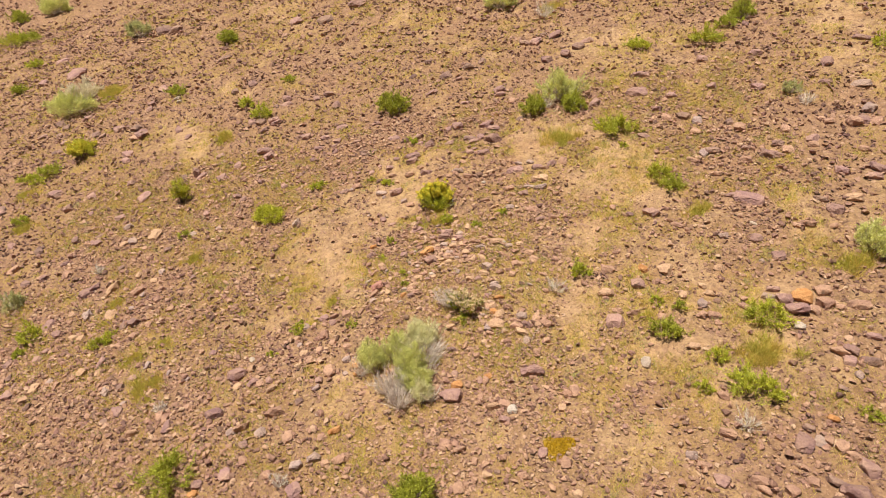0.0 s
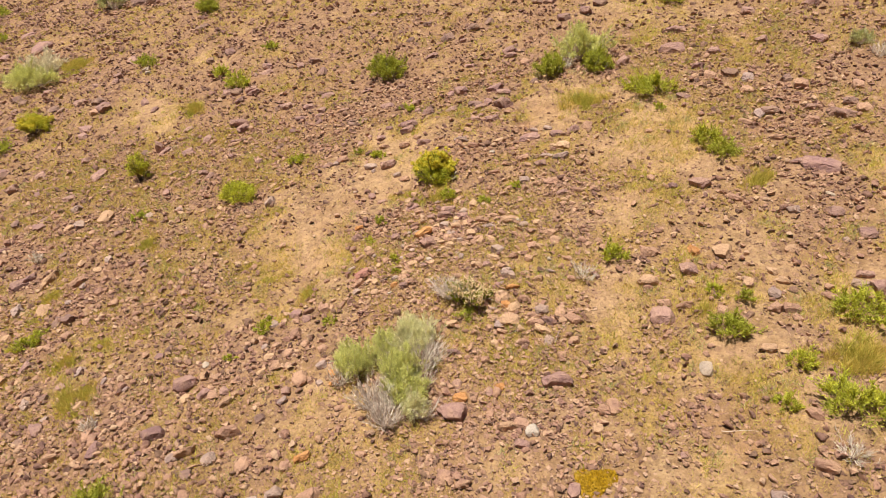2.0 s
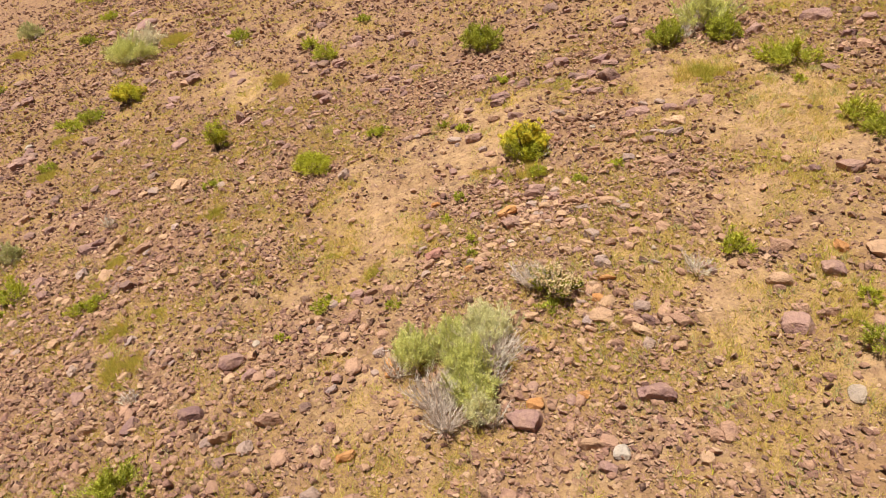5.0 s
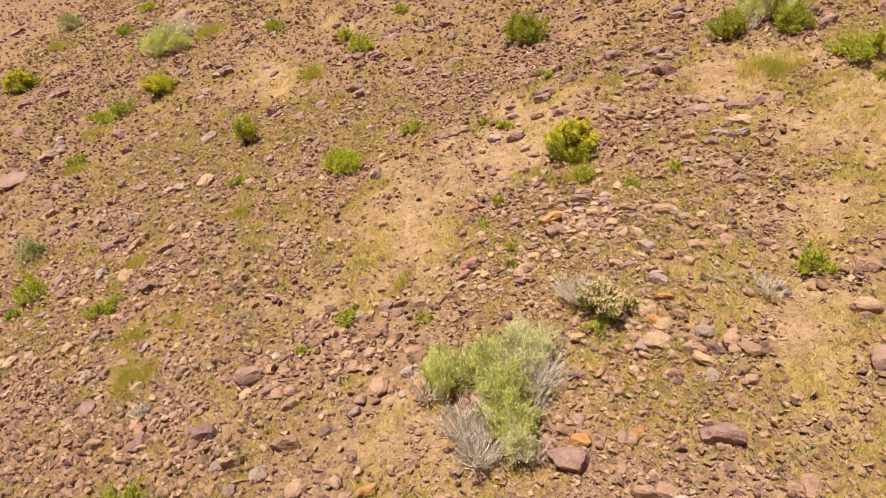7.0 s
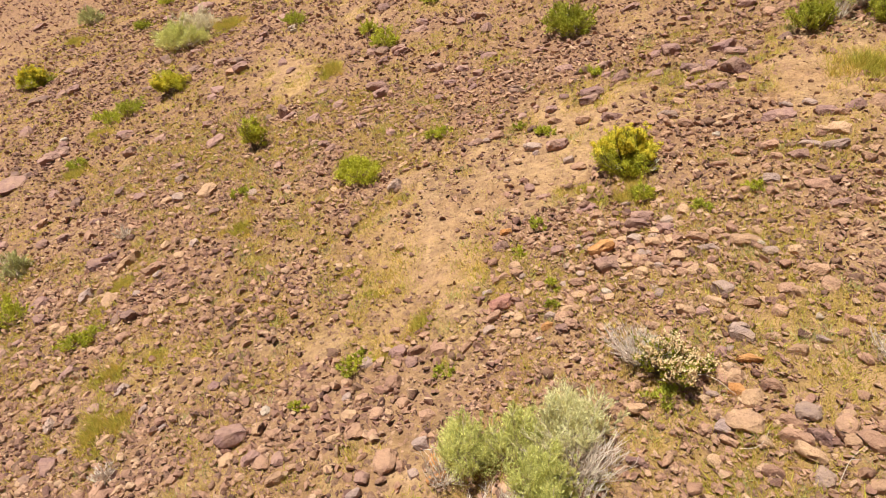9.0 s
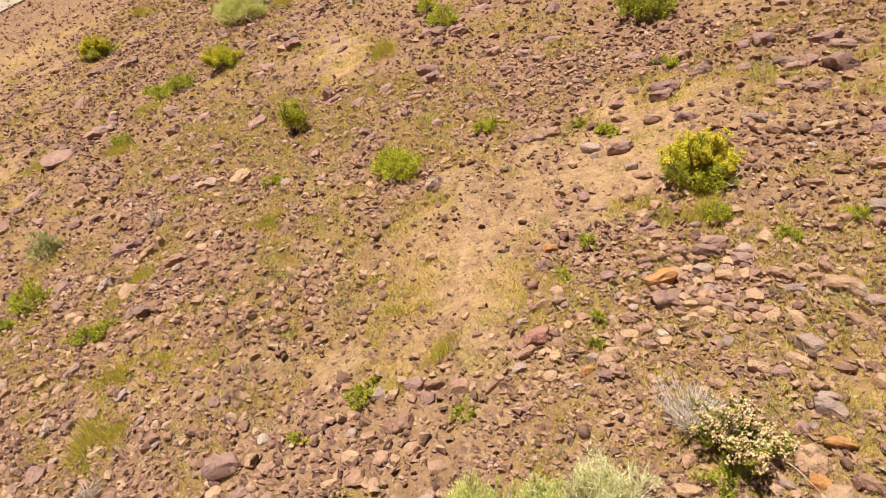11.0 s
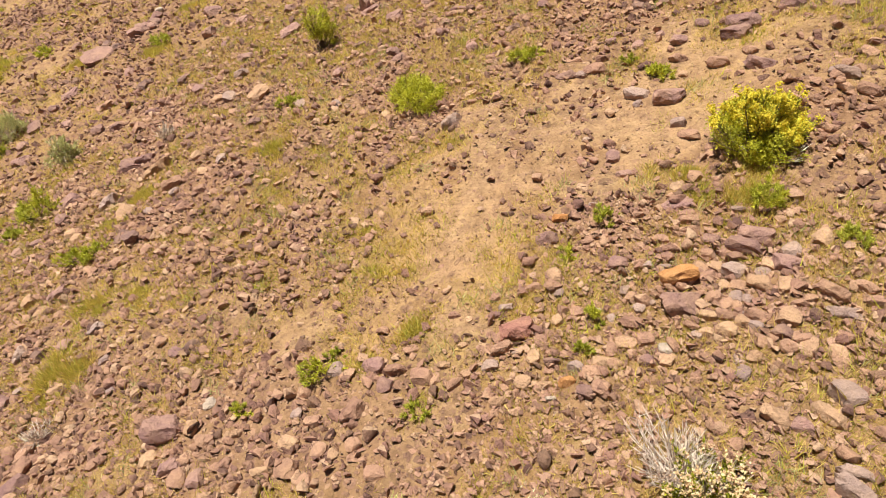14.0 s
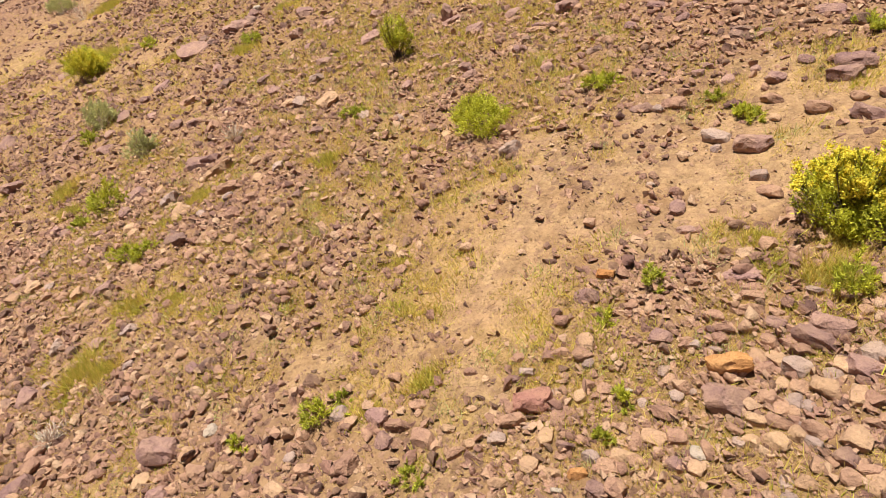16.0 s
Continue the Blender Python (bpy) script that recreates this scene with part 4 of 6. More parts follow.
rock(-4.75, 8.06, 0.17, 0.21, 0.08, 31, "purple")
rock(-1.62, 6.82, 0.19, 0.14, 0.09, 13, "grey")
rock(-1.26, 6.73, 0.28, 0.12, 0.11, 11, "brown")
rock(-2.22, 6.69, 0.16, 0.12, 0.07, 18, "brown")
rock(-4.38, 7.67, 0.22, 0.10, 0.10, 30, "brown")


# ---- plants ----
def tubes(paths, radii, sides=3):
    """Tapered twigs along paths (n, k, 3)."""
    n, k, _ = paths.shape
    d = np.gradient(paths, axis=1)
    d /= np.linalg.norm(d, axis=2)[..., None] + 1e-9
    a = np.cross(d, np.array([0.31, 0.87, 0.39]))
    a /= np.linalg.norm(a, axis=2)[..., None] + 1e-9
    b = np.cross(d, a)
    ring = np.arange(sides) * 2 * np.pi / sides
    taper = np.linspace(1, 0.35, k)[None, :, None, None]
    v = paths[:, :, None] + (np.cos(ring)[:, None] * a[:, :, None] + np.sin(ring)[:, None] * b[:, :, None]) * radii[:, None, None, None] * taper
    i = np.arange(n)[:, None, None] * k * sides + np.arange(k - 1)[None, :, None] * sides + np.arange(sides)[None, None, :]
    j = i - np.arange(sides) + (np.arange(sides) + 1) % sides
    f = np.stack([i, j, j + sides, i + sides], -1).reshape(-1, 4)
    return v.reshape(-1, 3), f


def leaves(rng, at, way, length, width):
    """Pointed leaves at places, along ways."""
    n = len(at)
    way = way / (np.linalg.norm(way, axis=1)[:, None] + 1e-9)
    side = np.cross(way, rng.normal(size=(n, 3)))
    side /= np.linalg.norm(side, axis=1)[:, None] + 1e-9
    up = np.cross(side, way)
    l, w = length[:, None], width[:, None]
    v = np.stack([at + side * w * 0.5, at + way * l + up * l * 0.12, at - side * w * 0.5], 1)
    return v.reshape(-1, 3), np.arange(n * 3).reshape(-1, 3)


def heads(rng, at, size):
    """Small flower heads, four faces each."""
    tet_v = np.array([[1, 1, 1], [1, -1, -1], [-1, 1, -1], [-1, -1, 1]], float) * 0.85
    tet_f = np.array([[0, 2, 1], [0, 1, 3], [0, 3, 2], [1, 2, 3]])
    v = np.einsum("nij,vj->nvi", turns(rng, len(at)), tet_v) * size[:, None, None] * rng.uniform(0.7, 1.2, (len(at), 4, 1)) + at[:, None]
    f = tet_f[None] + (np.arange(len(at)) * 4)[:, None, None]
    return v.reshape(-1, 3), f.reshape(-1, 3)


def limbs(rng, w, h, stems, forks, spread=70, fill=0.5):
    """Stems that rise from one foot to an uneven dome, and the twigs on them."""
    a = rng.uniform(0, 2 * np.pi, stems)
    tilt = radians(spread) * rng.uniform(0, 1, stems) ** fill
    lobes = 1 + 0.28 * np.sin(a * 2 + rng.uniform(0, 6)) * np.sin(tilt) + 0.16 * np.sin(a * 5 + rng.uniform(0, 6))
    reach = rng.uniform(0.70, 1.0, stems) * lobes
    tip = np.stack([np.cos(a) * np.sin(tilt) * w * 0.5 * reach, np.sin(a) * np.sin(tilt) * w * 0.5 * reach,
                    h * reach * (0.18 + 0.82 * np.cos(tilt))], -1)
    foot = np.stack([rng.normal(0, 0.05 * w, stems), rng.normal(0, 0.05 * w, stems), np.full(stems, -0.02)], -1)
    bow = np.stack([tip[:, 0] * 0.62, tip[:, 1] * 0.62, tip[:, 2] * 0.40], -1) + rng.normal(0, 0.035 * w, (stems, 3))
    s = np.linspace(0, 1, 6)[None, :, None]
    main = foot[:, None] * (1 - s) ** 2 + 2 * bow[:, None] * s * (1 - s) + tip[:, None] * s ** 2
    k = np.repeat(np.arange(stems), forks)
    p = rng.uniform(0.45, 0.98, len(k))
    base = main[k, 0] * 0
    base = foot[k] * ((1 - p) ** 2)[:, None] + 2 * bow[k] * (p * (1 - p))[:, None] + tip[k] * (p ** 2)[:, None]
    d = tip[k] - bow[k]
    d = d / (np.linalg.norm(d, axis=1)[:, None] + 1e-9) + rng.normal(0, 0.55, (len(k), 3)) + np.array([0, 0, 0.35])
    d /= np.linalg.norm(d, axis=1)[:, None]
    size = rng.uniform(0.07, 0.16, len(k)) * max(w, h)
    s = np.linspace(0, 1, 3)[None, :, None]
    twig = base[:, None] + d[:, None] * size[:, None, None] * s + np.array([0, 0, 0.12]) * size[:, None, None] * s ** 2
    return main, twig


def along(rng, twig, count, lo=0.1):
    """count places on the twigs, with the ways in which they run there."""
    i = rng.integers(0, len(twig), count)
    s = rng.uniform(lo, 1.0, count) * (twig.shape[1] - 1.001)
    k = s.astype(int)
    u = (s - k)[:, None]
    return twig[i, k] * (1 - u) + twig[i, k + 1] * u, twig[i, k + 1] - twig[i, k]


def plant(name, x, y, label, category, group=""):
    root = new(name)
    root.empty_display_size = 0.1
    root.matrix_world = pose(x, y, float(ground(x, y)))
    return tagged(root, label, category, group)


def foliage(rng, root, twig, main, count, length, width, material, name="foliage", loose=0.6, label=""):
    at, way = along(rng, twig, count)
    way = way / (np.linalg.norm(way, axis=1)[:, None] + 1e-9) + rng.normal(0, loose, way.shape)
    v, f = leaves(rng, at, way, rng.uniform(0.6, 1.25, count) * length, rng.uniform(0.9, 1.6, count) * width)
    return part(name, mesh_of(name, v, f, LEAF[material]), root, label)


def cushion(rng, root, w, h, count, length, width, material, clumps=36, shift=(0, 0, 0), low=0.10, tight=0.042):
    """Leaves in clumps over an uneven dome, which give the crown its body."""
    a, e = rng.uniform(0, 2 * np.pi, clumps), np.arcsin(rng.uniform(low, 1, clumps))
    r = rng.uniform(0.72, 0.96, clumps) * (1 + 0.14 * np.sin(a * 2 + rng.uniform(0, 6)) + 0.10 * np.sin(a * 5 + rng.uniform(0, 6)))
    out = np.stack([np.cos(a) * np.cos(e), np.sin(a) * np.cos(e), np.sin(e)], -1)
    mid = out * r[:, None] * np.array([w * 0.5, w * 0.5, h]) * np.array([0.86, 0.86, 0.90])
    k = rng.integers(0, clumps, count)
    at = mid[k] + rng.normal(0, 1, (count, 3)) * tight * w * rng.uniform(0.7, 1.3, clumps)[k][:, None]
    at[:, 2] = np.abs(at[:, 2]) + 0.005
    way = out[k] + rng.normal(0, 0.6, (count, 3)) + np.array([0, 0, 0.3])
    v, f = leaves(rng, at + np.array(shift), way, rng.uniform(0.6, 1.25, count) * length, rng.uniform(0.9, 1.6, count) * width)
    return part("crown", mesh_of("crown", v, f, LEAF[material]), root), mid


def wood(rng, root, main, twig, thick, material="bark", name="branchwork"):
    v1, f1 = tubes(main, rng.uniform(0.7, 1.3, len(main)) * thick)
    v2, f2 = tubes(twig[:, ::2], rng.uniform(0.7, 1.3, len(twig)) * thick * 0.45)
    return part(name, mesh_of(name, np.concatenate([v1, v2]), np.concatenate([f1, f2 + len(v1)]), LEAF[material]), root)


def dead_twigs(rng, root, w, h, count, material="twig", shift=(0, 0, 0), name="dead_wood"):
    main, twig = limbs(rng, w, h, int(count * 0.75), 9, 72, 0.5)
    main, twig = main + np.array(shift), twig + np.array(shift)
    ob = wood(rng, root, main, twig, 0.0042, material, name)
    return tagged(ob, "grey bare dead twigs")


def many(w, per):
    return int(per * min(1.6, max(0.12, w * w)))


def green_bush(x, y, w, h, seed):
    rng = np.random.default_rng(seed)
    root = plant("shrub", x, y, "dense olive green desert shrub on stony soil", "shrub", "shrubs on the hillside")
    main, twig = limbs(rng, w, h, 42, 9, 82)
    wood(rng, root, main, twig, 0.006)
    foliage(rng, root, twig, main, many(w, 19000), 0.028, 0.009, "green")
    cushion(rng, root, w, h, many(w, 13000), 0.026, 0.010, "green")
    dead_twigs(rng, root, w * 0.7, h * 0.55, 12, "twig", (w * 0.12, -w * 0.1, 0))
    return root


def pale_bush(x, y, w, h, seed):
    rng = np.random.default_rng(seed)
    root = plant("sagebrush", x, y, "pale silvery green sagebrush with thin upright leaves", "shrub", "sagebrush on the hillside")
    main, twig = limbs(rng, w, h, 48, 9, 80)
    wood(rng, root, main, twig, 0.006, "twig")
    foliage(rng, root, twig, main, many(w, 20000), 0.036, 0.006, "sage", loose=0.45)
    cushion(rng, root, w, h, many(w, 13000), 0.034, 0.007, "sage")
    dead_twigs(rng, root, w * 0.8, h * 0.6, 16)
    return root


def grey_bush(x, y, w, h, seed):
    rng = np.random.default_rng(seed)
    root = plant("sagebrush", x, y, "small grey-green sagebrush with dark dead twigs", "shrub", "sagebrush on the hillside")
    main, twig = limbs(rng, w, h, 36, 8, 78)
    wood(rng, root, main, twig, 0.006, "twig")
    foliage(rng, root, twig, main, many(w, 16000), 0.03, 0.007, "grey")
    cushion(rng, root, w, h, many(w, 9000), 0.026, 0.008, "grey")
    dead_twigs(rng, root, w * 0.9, h * 0.5, 14, "twig", (w * 0.15, -w * 0.15, 0))
    return root


def flowering_bush(x, y, w, h, seed):
    rng = np.random.default_rng(seed)
    root = plant("flowering_shrub", x, y, "rounded shrub covered in bright yellow flower heads", "shrub", "flowering shrubs")
    main, twig = limbs(rng, w, h, 60, 10, 84, 0.55)
    wood(rng, root, main, twig, 0.006)
    foliage(rng, root, twig, main, many(w, 22000), 0.028, 0.009, "green")
    crown, mid = cushion(rng, root, w, h, many(w, 20000), 0.024, 0.009, "bright", 70, low=0.02)
    tips = np.concatenate([twig[:, -1][twig[:, -1, 2] > 0.50 * h][::2], np.repeat(mid[mid[:, 2] > 0.42 * h], 4, 0) * 1.08 + rng.normal(0, 0.045 * w, (4 * int((mid[:, 2] > 0.42 * h).sum()), 3))])
    at = np.repeat(tips, 46, 0) + rng.normal(0, 0.014, (len(tips) * 46, 3))
    v, f = heads(rng, at, rng.uniform(0.0035, 0.0068, len(at)))
    part("bloom", mesh_of("bloom", v, f, LEAF["flower"]), root, "bright yellow flower heads")
    dead_twigs(rng, root, w * 0.8, h * 0.5, 8, "bleached", (w * 0.15, -w * 0.15, 0))
    return root


def yellow_green_bush(x, y, w, h, seed):
    rng = np.random.default_rng(seed)
    root = plant("shrub", x, y, "yellow-green shrub with a dark shaded foot", "shrub", "shrubs on the hillside")
    main, twig = limbs(rng, w, h, 44, 9, 80)
    wood(rng, root, main, twig, 0.006)
    foliage(rng, root, twig, main, many(w, 12000), 0.027, 0.009, "bright")
    cushion(rng, root, w, h, many(w, 12000), 0.024, 0.009, "bright")
    tips = twig[:, -1][twig[:, -1, 2] > 0.45 * h]
    at = np.repeat(tips, 12, 0) + rng.normal(0, 0.022, (len(tips) * 12, 3))
    v, f = heads(rng, at, rng.uniform(0.004, 0.008, len(at)))
    part("bloom", mesh_of("bloom", v, f, LEAF["flower"]), root, "small yellow flower heads")
    return root


def blossom_bush(x, y, w, h, seed):
    rng = np.random.default_rng(seed)
    root = plant("blossom_shrub", x, y, "low shrub with cream pink blossoms and grey dead twigs", "shrub", "flowering shrubs")
    main, twig = limbs(rng, w, h, 40, 9, 82)
    wood(rng, root, main, twig, 0.006)
    foliage(rng, root, twig, main, many(w, 15000), 0.024, 0.008, "deep")
    tips = twig[:, -1][twig[:, -1, 2] > 0.45 * h][::2]
    at = np.repeat(tips, 15, 0) + rng.normal(0, 0.013, (len(tips) * 15, 3))
    v, f = heads(rng, at, rng.uniform(0.004, 0.0075, len(at)))
    part("bloom", mesh_of("bloom", v, f, LEAF["blossom"]), root, "cream and pink blossoms")
    dead_twigs(rng, root, w * 1.0, h * 0.75, 130, "twig", (-w * 0.32, w * 0.26, 0))
    dead_twigs(rng, root, w * 0.7, h * 0.8, 26, "bleached", (-w * 0.26, w * 0.22, 0))
    dead_twigs(rng, root, w * 0.7, h * 0.4, 8, "bleached", (w * 0.3, -w * 0.1, 0))
    return root


def dome_bush(x, y, w, h, seed):
    rng = np.random.default_rng(seed)
    root = plant("low_shrub", x, y, "low dome of bright green small leaves", "shrub", "shrubs on the hillside")
    main, twig = limbs(rng, w * 0.85, h * 0.8, 40, 8, 88, 0.6)
    wood(rng, root, main, twig, 0.004)
    cushion(rng, root, w * 1.12, h * 0.85, 9500, 0.020, 0.010, "bright", 70)
    return root


def upright_bush(x, y, w, h, seed):
    rng = np.random.default_rng(seed)
    root = plant("upright_shrub", x, y, "narrow upright yellow-green shrub", "shrub", "shrubs on the hillside")
    main, twig = limbs(rng, w * 1.1, h, 30, 10, 62)
    wood(rng, root, main, twig, 0.005)
    foliage(rng, root, twig, main, many(w, 16000), 0.027, 0.009, "bright")
    cushion(rng, root, w, h, 2600, 0.024, 0.009, "bright")
    return root


def dead_bush(x, y, w, h, seed):
    rng = np.random.default_rng(seed)
    root = plant("dead_shrub", x, y, "dead leafless shrub of grey twigs", "shrub", "dead shrubs")
    dead_twigs(rng, root, w, h, 34, "twig")
    dead_twigs(rng, root, w * 0.9, h * 0.7, 16, "bleached", name="bleached_wood")
    return root


def bleached_bush(x, y, w, h, seed):
    rng = np.random.default_rng(seed)
    root = plant("dead_shrub", x, y, "bleached dead shrub of fine whitish twigs", "shrub", "dead shrubs")
    main, twig = limbs(rng, w, h, 50, 14, 75)
    wood(rng, root, main, twig, 0.007, "bleached", "bleached_wood")
    foliage(rng, root, twig, main, many(w, 16000), 0.045, 0.006, "blanched", "dry_foliage")
    return root


def leafy_weed(x, y, w, h, seed):
    rng = np.random.default_rng(seed)
    root = plant("leafy_weed", x, y, "low green leafy weed on dry soil", "weed", "weeds on the hillside")
    n = max(5, int(26 * min(1, w / 0.6)))
    main, twig = limbs(rng, w * 1.1, max(h, 0.07), n, 5, 95, 0.75)
    wood(rng, root, main, twig, min(0.003, 0.008 * w), "bark")
    size = min(0.042, 0.026 + 0.03 * w)
    foliage(rng, root, np.concatenate([twig, main[:, 3:]]), main, int(300 + 5200 * min(w * w, 1)), size, size * 0.20, "bright" if seed % 3 else "green", loose=0.6)
    cushion(rng, root, w, max(h * 0.7, 0.05), int(160 + 3600 * min(w * w, 1)), size, size * 0.20, "green", max(6, int(40 * w)))
    return root


def blades(rng, x, y, w, h, count, thick):
    """Blades in a few uneven tufts that thin out towards the edge."""
    tufts = max(4, int(26 * w))
    ta, tr = rng.uniform(0, 2 * np.pi, tufts), np.abs(rng.normal(0, 0.24, tufts)) * w
    k = rng.integers(0, tufts, count)
    px, py = np.cos(ta[k]) * tr[k] * 1.2 + rng.normal(0, 0.045, count), np.sin(ta[k]) * tr[k] * 0.9 + rng.normal(0, 0.045, count)
    foot = np.stack([px, py, ground(x + px, y + py) - float(ground(x, y)) - 0.01], -1)
    way = np.stack([rng.normal(0, 0.55, count), rng.normal(0, 0.55, count), rng.uniform(0.5, 1.2, count)], -1)
    size = rng.uniform(0.3, 1.0, count) * rng.uniform(0.5, 1.1, tufts)[k] * min(0.22, max(h * 0.9, 0.08))
    return leaves(rng, foot, way, size, rng.uniform(0.6, 1.3, count) * thick)


def grass_clump(x, y, w, h, seed):
    rng = np.random.default_rng(seed)
    root = plant("grass_clump", x, y, "yellow-green wild grass clump on dry soil", "grass", "grass clumps")
    n = int(320 + 4200 * min(w * w, 1.2))
    part("tuft", mesh_of("tuft", *blades(rng, x, y, w * 1.15, h, n, 0.007), LEAF["grass"]), root)
    part("fresh_tuft", mesh_of("fresh_tuft", *blades(rng, x, y, w * 0.85, h * 1.15, int(n * 0.7), 0.008), LEAF["olive"]), root, "fresh green blades")
    return root


def big_sagebrush(x, y):
    """The broad sagebrush: five lobes of fine upright leaves, with gaps and grey dead wood between and below them."""
    rng = np.random.default_rng(77)
    root = plant("sagebrush", x, y, "large spreading pale green sagebrush with grey dead twigs", "shrub", "sagebrush on the hillside")

    def shift(dx, dy):
        return np.array([dx, dy, float(ground(x + dx, y + dy) - ground(x, y))])

    lobes = [(-0.48, 0.30, 0.56, 0.44, "sage", 19000), (0.20, 0.50, 0.70, 0.46, "sage_pale", 22000), (-0.14, 0.36, 0.48, 0.50, "sage", 14000),
             (0.04, 0.06, 0.54, 0.52, "sage", 22000), (0.14, -0.16, 0.54, 0.44, "sage", 17000), (0.24, -0.38, 0.38, 0.34, "sage_pale", 9000)]
    for dx, dy, w, h, material, count in lobes:
        at = shift(dx, dy)
        main, twig = limbs(rng, w, h, 40, 12, 70)
        main, twig = main + at, twig + at
        wood(rng, root, main, twig, 0.004, "twig")
        foliage(rng, root, twig, main, count, 0.025, 0.0038, material, loose=0.32)
        cushion(rng, root, w, h, count // 2, 0.023, 0.0038, material, 40, at, 0.30, 0.050)
    for dx, dy, w, h, n in ((0.28, 0.28, 0.74, 0.36, 130), (-0.20, -0.18, 0.60, 0.40, 150), (-0.08, -0.42, 0.56, 0.34, 120), (-0.62, 0.20, 0.48, 0.28, 70),
                            (0.34, 0.02, 0.38, 0.26, 50), (0.36, -0.42, 0.34, 0.24, 40)):
        dead_twigs(rng, root, w, h, n, "twig", shift(dx, dy))
    for dx, dy, w, h in ((0.02, -0.22, 0.5, 0.42), (0.28, 0.26, 0.62, 0.32)):
        main, twig = limbs(rng, w, h, 22, 10, 66)
        tagged(wood(rng, root, main + shift(dx, dy), twig + shift(dx, dy), 0.004, "bleached", "bleached_wood"), "cream bleached twigs")
    return root


big_sagebrush(-0.47, 7.84)
flowering_bush(-0.08, 11.45, 0.66, 0.45, 12)
blossom_bush(0.33, 8.88, 0.56, 0.32, 13)
green_bush(-1.09, 15.02, 0.76, 0.50, 14)
pale_bush(2.45, 14.04, 0.91, 0.58, 15)
green_bush(1.87, 13.72, 0.59, 0.36, 16)
green_bush(2.64, 13.59, 0.57, 0.34, 17)
dead_bush(2.17, 13.86, 0.37, 0.25, 18)
leafy_weed(3.33, 12.55, 0.82, 0.28, 19)
leafy_weed(3.73, 11.01, 0.49, 0.29, 20)
leafy_weed(3.82, 10.62, 0.49, 0.25, 21)
dome_bush(-3.29, 12.14, 0.64, 0.30, 22)
upright_bush(-5.35, 13.15, 0.44, 0.56, 23)
yellow_green_bush(-8.78, 16.02, 0.76, 0.45, 24)
leafy_weed(-4.83, 16.67, 0.50, 0.26, 25)
leafy_weed(-4.30, 16.07, 0.60, 0.30, 26)
grass_clump(-5.04, 15.38, 0.56, 0.38, 27)
pale_bush(-10.19, 18.59, 1.35, 0.57, 28)
bleached_bush(-10.11, 19.17, 1.10, 0.56, 29)
grass_clump(-9.32, 19.21, 1.01, 0.38, 30)
grey_bush(-9.86, 22.90, 0.97, 0.50, 31)
green_bush(-6.39, 21.05, 0.66, 0.39, 32)
green_bush(-16.22, 27.36, 0.81, 0.48, 33)
pale_bush(-14.89, 27.56, 1.31, 0.67, 34)
leafy_weed(-15.39, 25.07, 1.47, 0.37, 35)
leafy_weed(-14.69, 25.13, 1.07, 0.27, 36)
leafy_weed(-13.12, 22.40, 0.65, 0.22, 37)
green_bush(-12.81, 20.69, 0.48, 0.25, 38)
pale_bush(6.07, 8.66, 0.64, 0.38, 39)
grass_clump(5.78, 8.44, 0.60, 0.26, 40)
leafy_weed(4.34, 7.81, 0.63, 0.27, 41)
grass_clump(4.09, 7.22, 0.71, 0.36, 42)
leafy_weed(3.79, 6.69, 0.71, 0.30, 43)
leafy_weed(3.25, 6.83, 0.26, 0.18, 44)
leafy_weed(3.04, 7.78, 0.50, 0.21, 45)
leafy_weed(3.53, 7.26, 0.33, 0.17, 46)
leafy_weed(3.04, 8.32, 0.23, 0.14, 47)
leafy_weed(3.31, 8.13, 0.23, 0.16, 48)
leafy_weed(2.12, 9.14, 0.40, 0.20, 49)
grass_clump(2.88, 8.10, 0.28, 0.12, 50)
leafy_weed(-3.59, 6.85, 0.81, 0.38, 51)
green_bush(-0.28, 6.07, 0.58, 0.34, 52)
leafy_weed(-5.65, 9.52, 0.36, 0.12, 53)
pale_bush(1.55, 19.19, 1.03, 0.53, 54)
dead_bush(2.58, 18.11, 0.71, 0.42, 55)
grass_clump(2.80, 18.45, 0.62, 0.32, 56)
grey_bush(6.49, 12.65, 0.41, 0.21, 57)
dead_bush(6.59, 12.25, 0.42, 0.22, 58)
green_bush(6.70, 15.95, 0.57, 0.39, 59)
leafy_weed(6.32, 15.68, 0.56, 0.24, 60)
leafy_weed(5.68, 15.20, 0.70, 0.36, 61)
leafy_weed(4.34, 15.54, 0.59, 0.15, 62)
grass_clump(4.14, 10.02, 0.44, 0.19, 63)
leafy_weed(3.30, 12.01, 0.19, 0.08, 64)
grass_clump(2.27, 12.65, 0.70, 0.21, 65)
leafy_weed(-7.04, 18.17, 0.59, 0.25, 66)
leafy_weed(-2.48, 12.77, 0.32, 0.10, 67)
leafy_weed(-1.06, 12.47, 0.22, 0.09, 68)
leafy_weed(-3.90, 17.53, 0.39, 0.13, 69)
grass_clump(-4.55, 8.44, 0.57, 0.19, 70)
leafy_weed(-9.64, 15.25, 0.62, 0.19, 71)
leafy_weed(-9.32, 15.46, 0.68, 0.20, 72)
grass_clump(-9.05, 13.40, 0.51, 0.22, 73)
leafy_weed(8.62, 13.67, 0.54, 0.27, 74)
leafy_weed(4.92, 6.23, 0.28, 0.09, 75)
flowering_bush(-14.28, 18.18, 0.89, 0.42, 76)
grey_bush(-16.09, 22.59, 0.87, 0.48, 77)
grass_clump(-15.20, 20.81, 0.92, 0.31, 78)
yellow_green_bush(-12.88, 12.48, 0.99, 0.50, 79)
grey_bush(-9.82, 11.26, 0.60, 0.42, 80)
leafy_weed(-9.49, 10.88, 0.37, 0.16, 81)
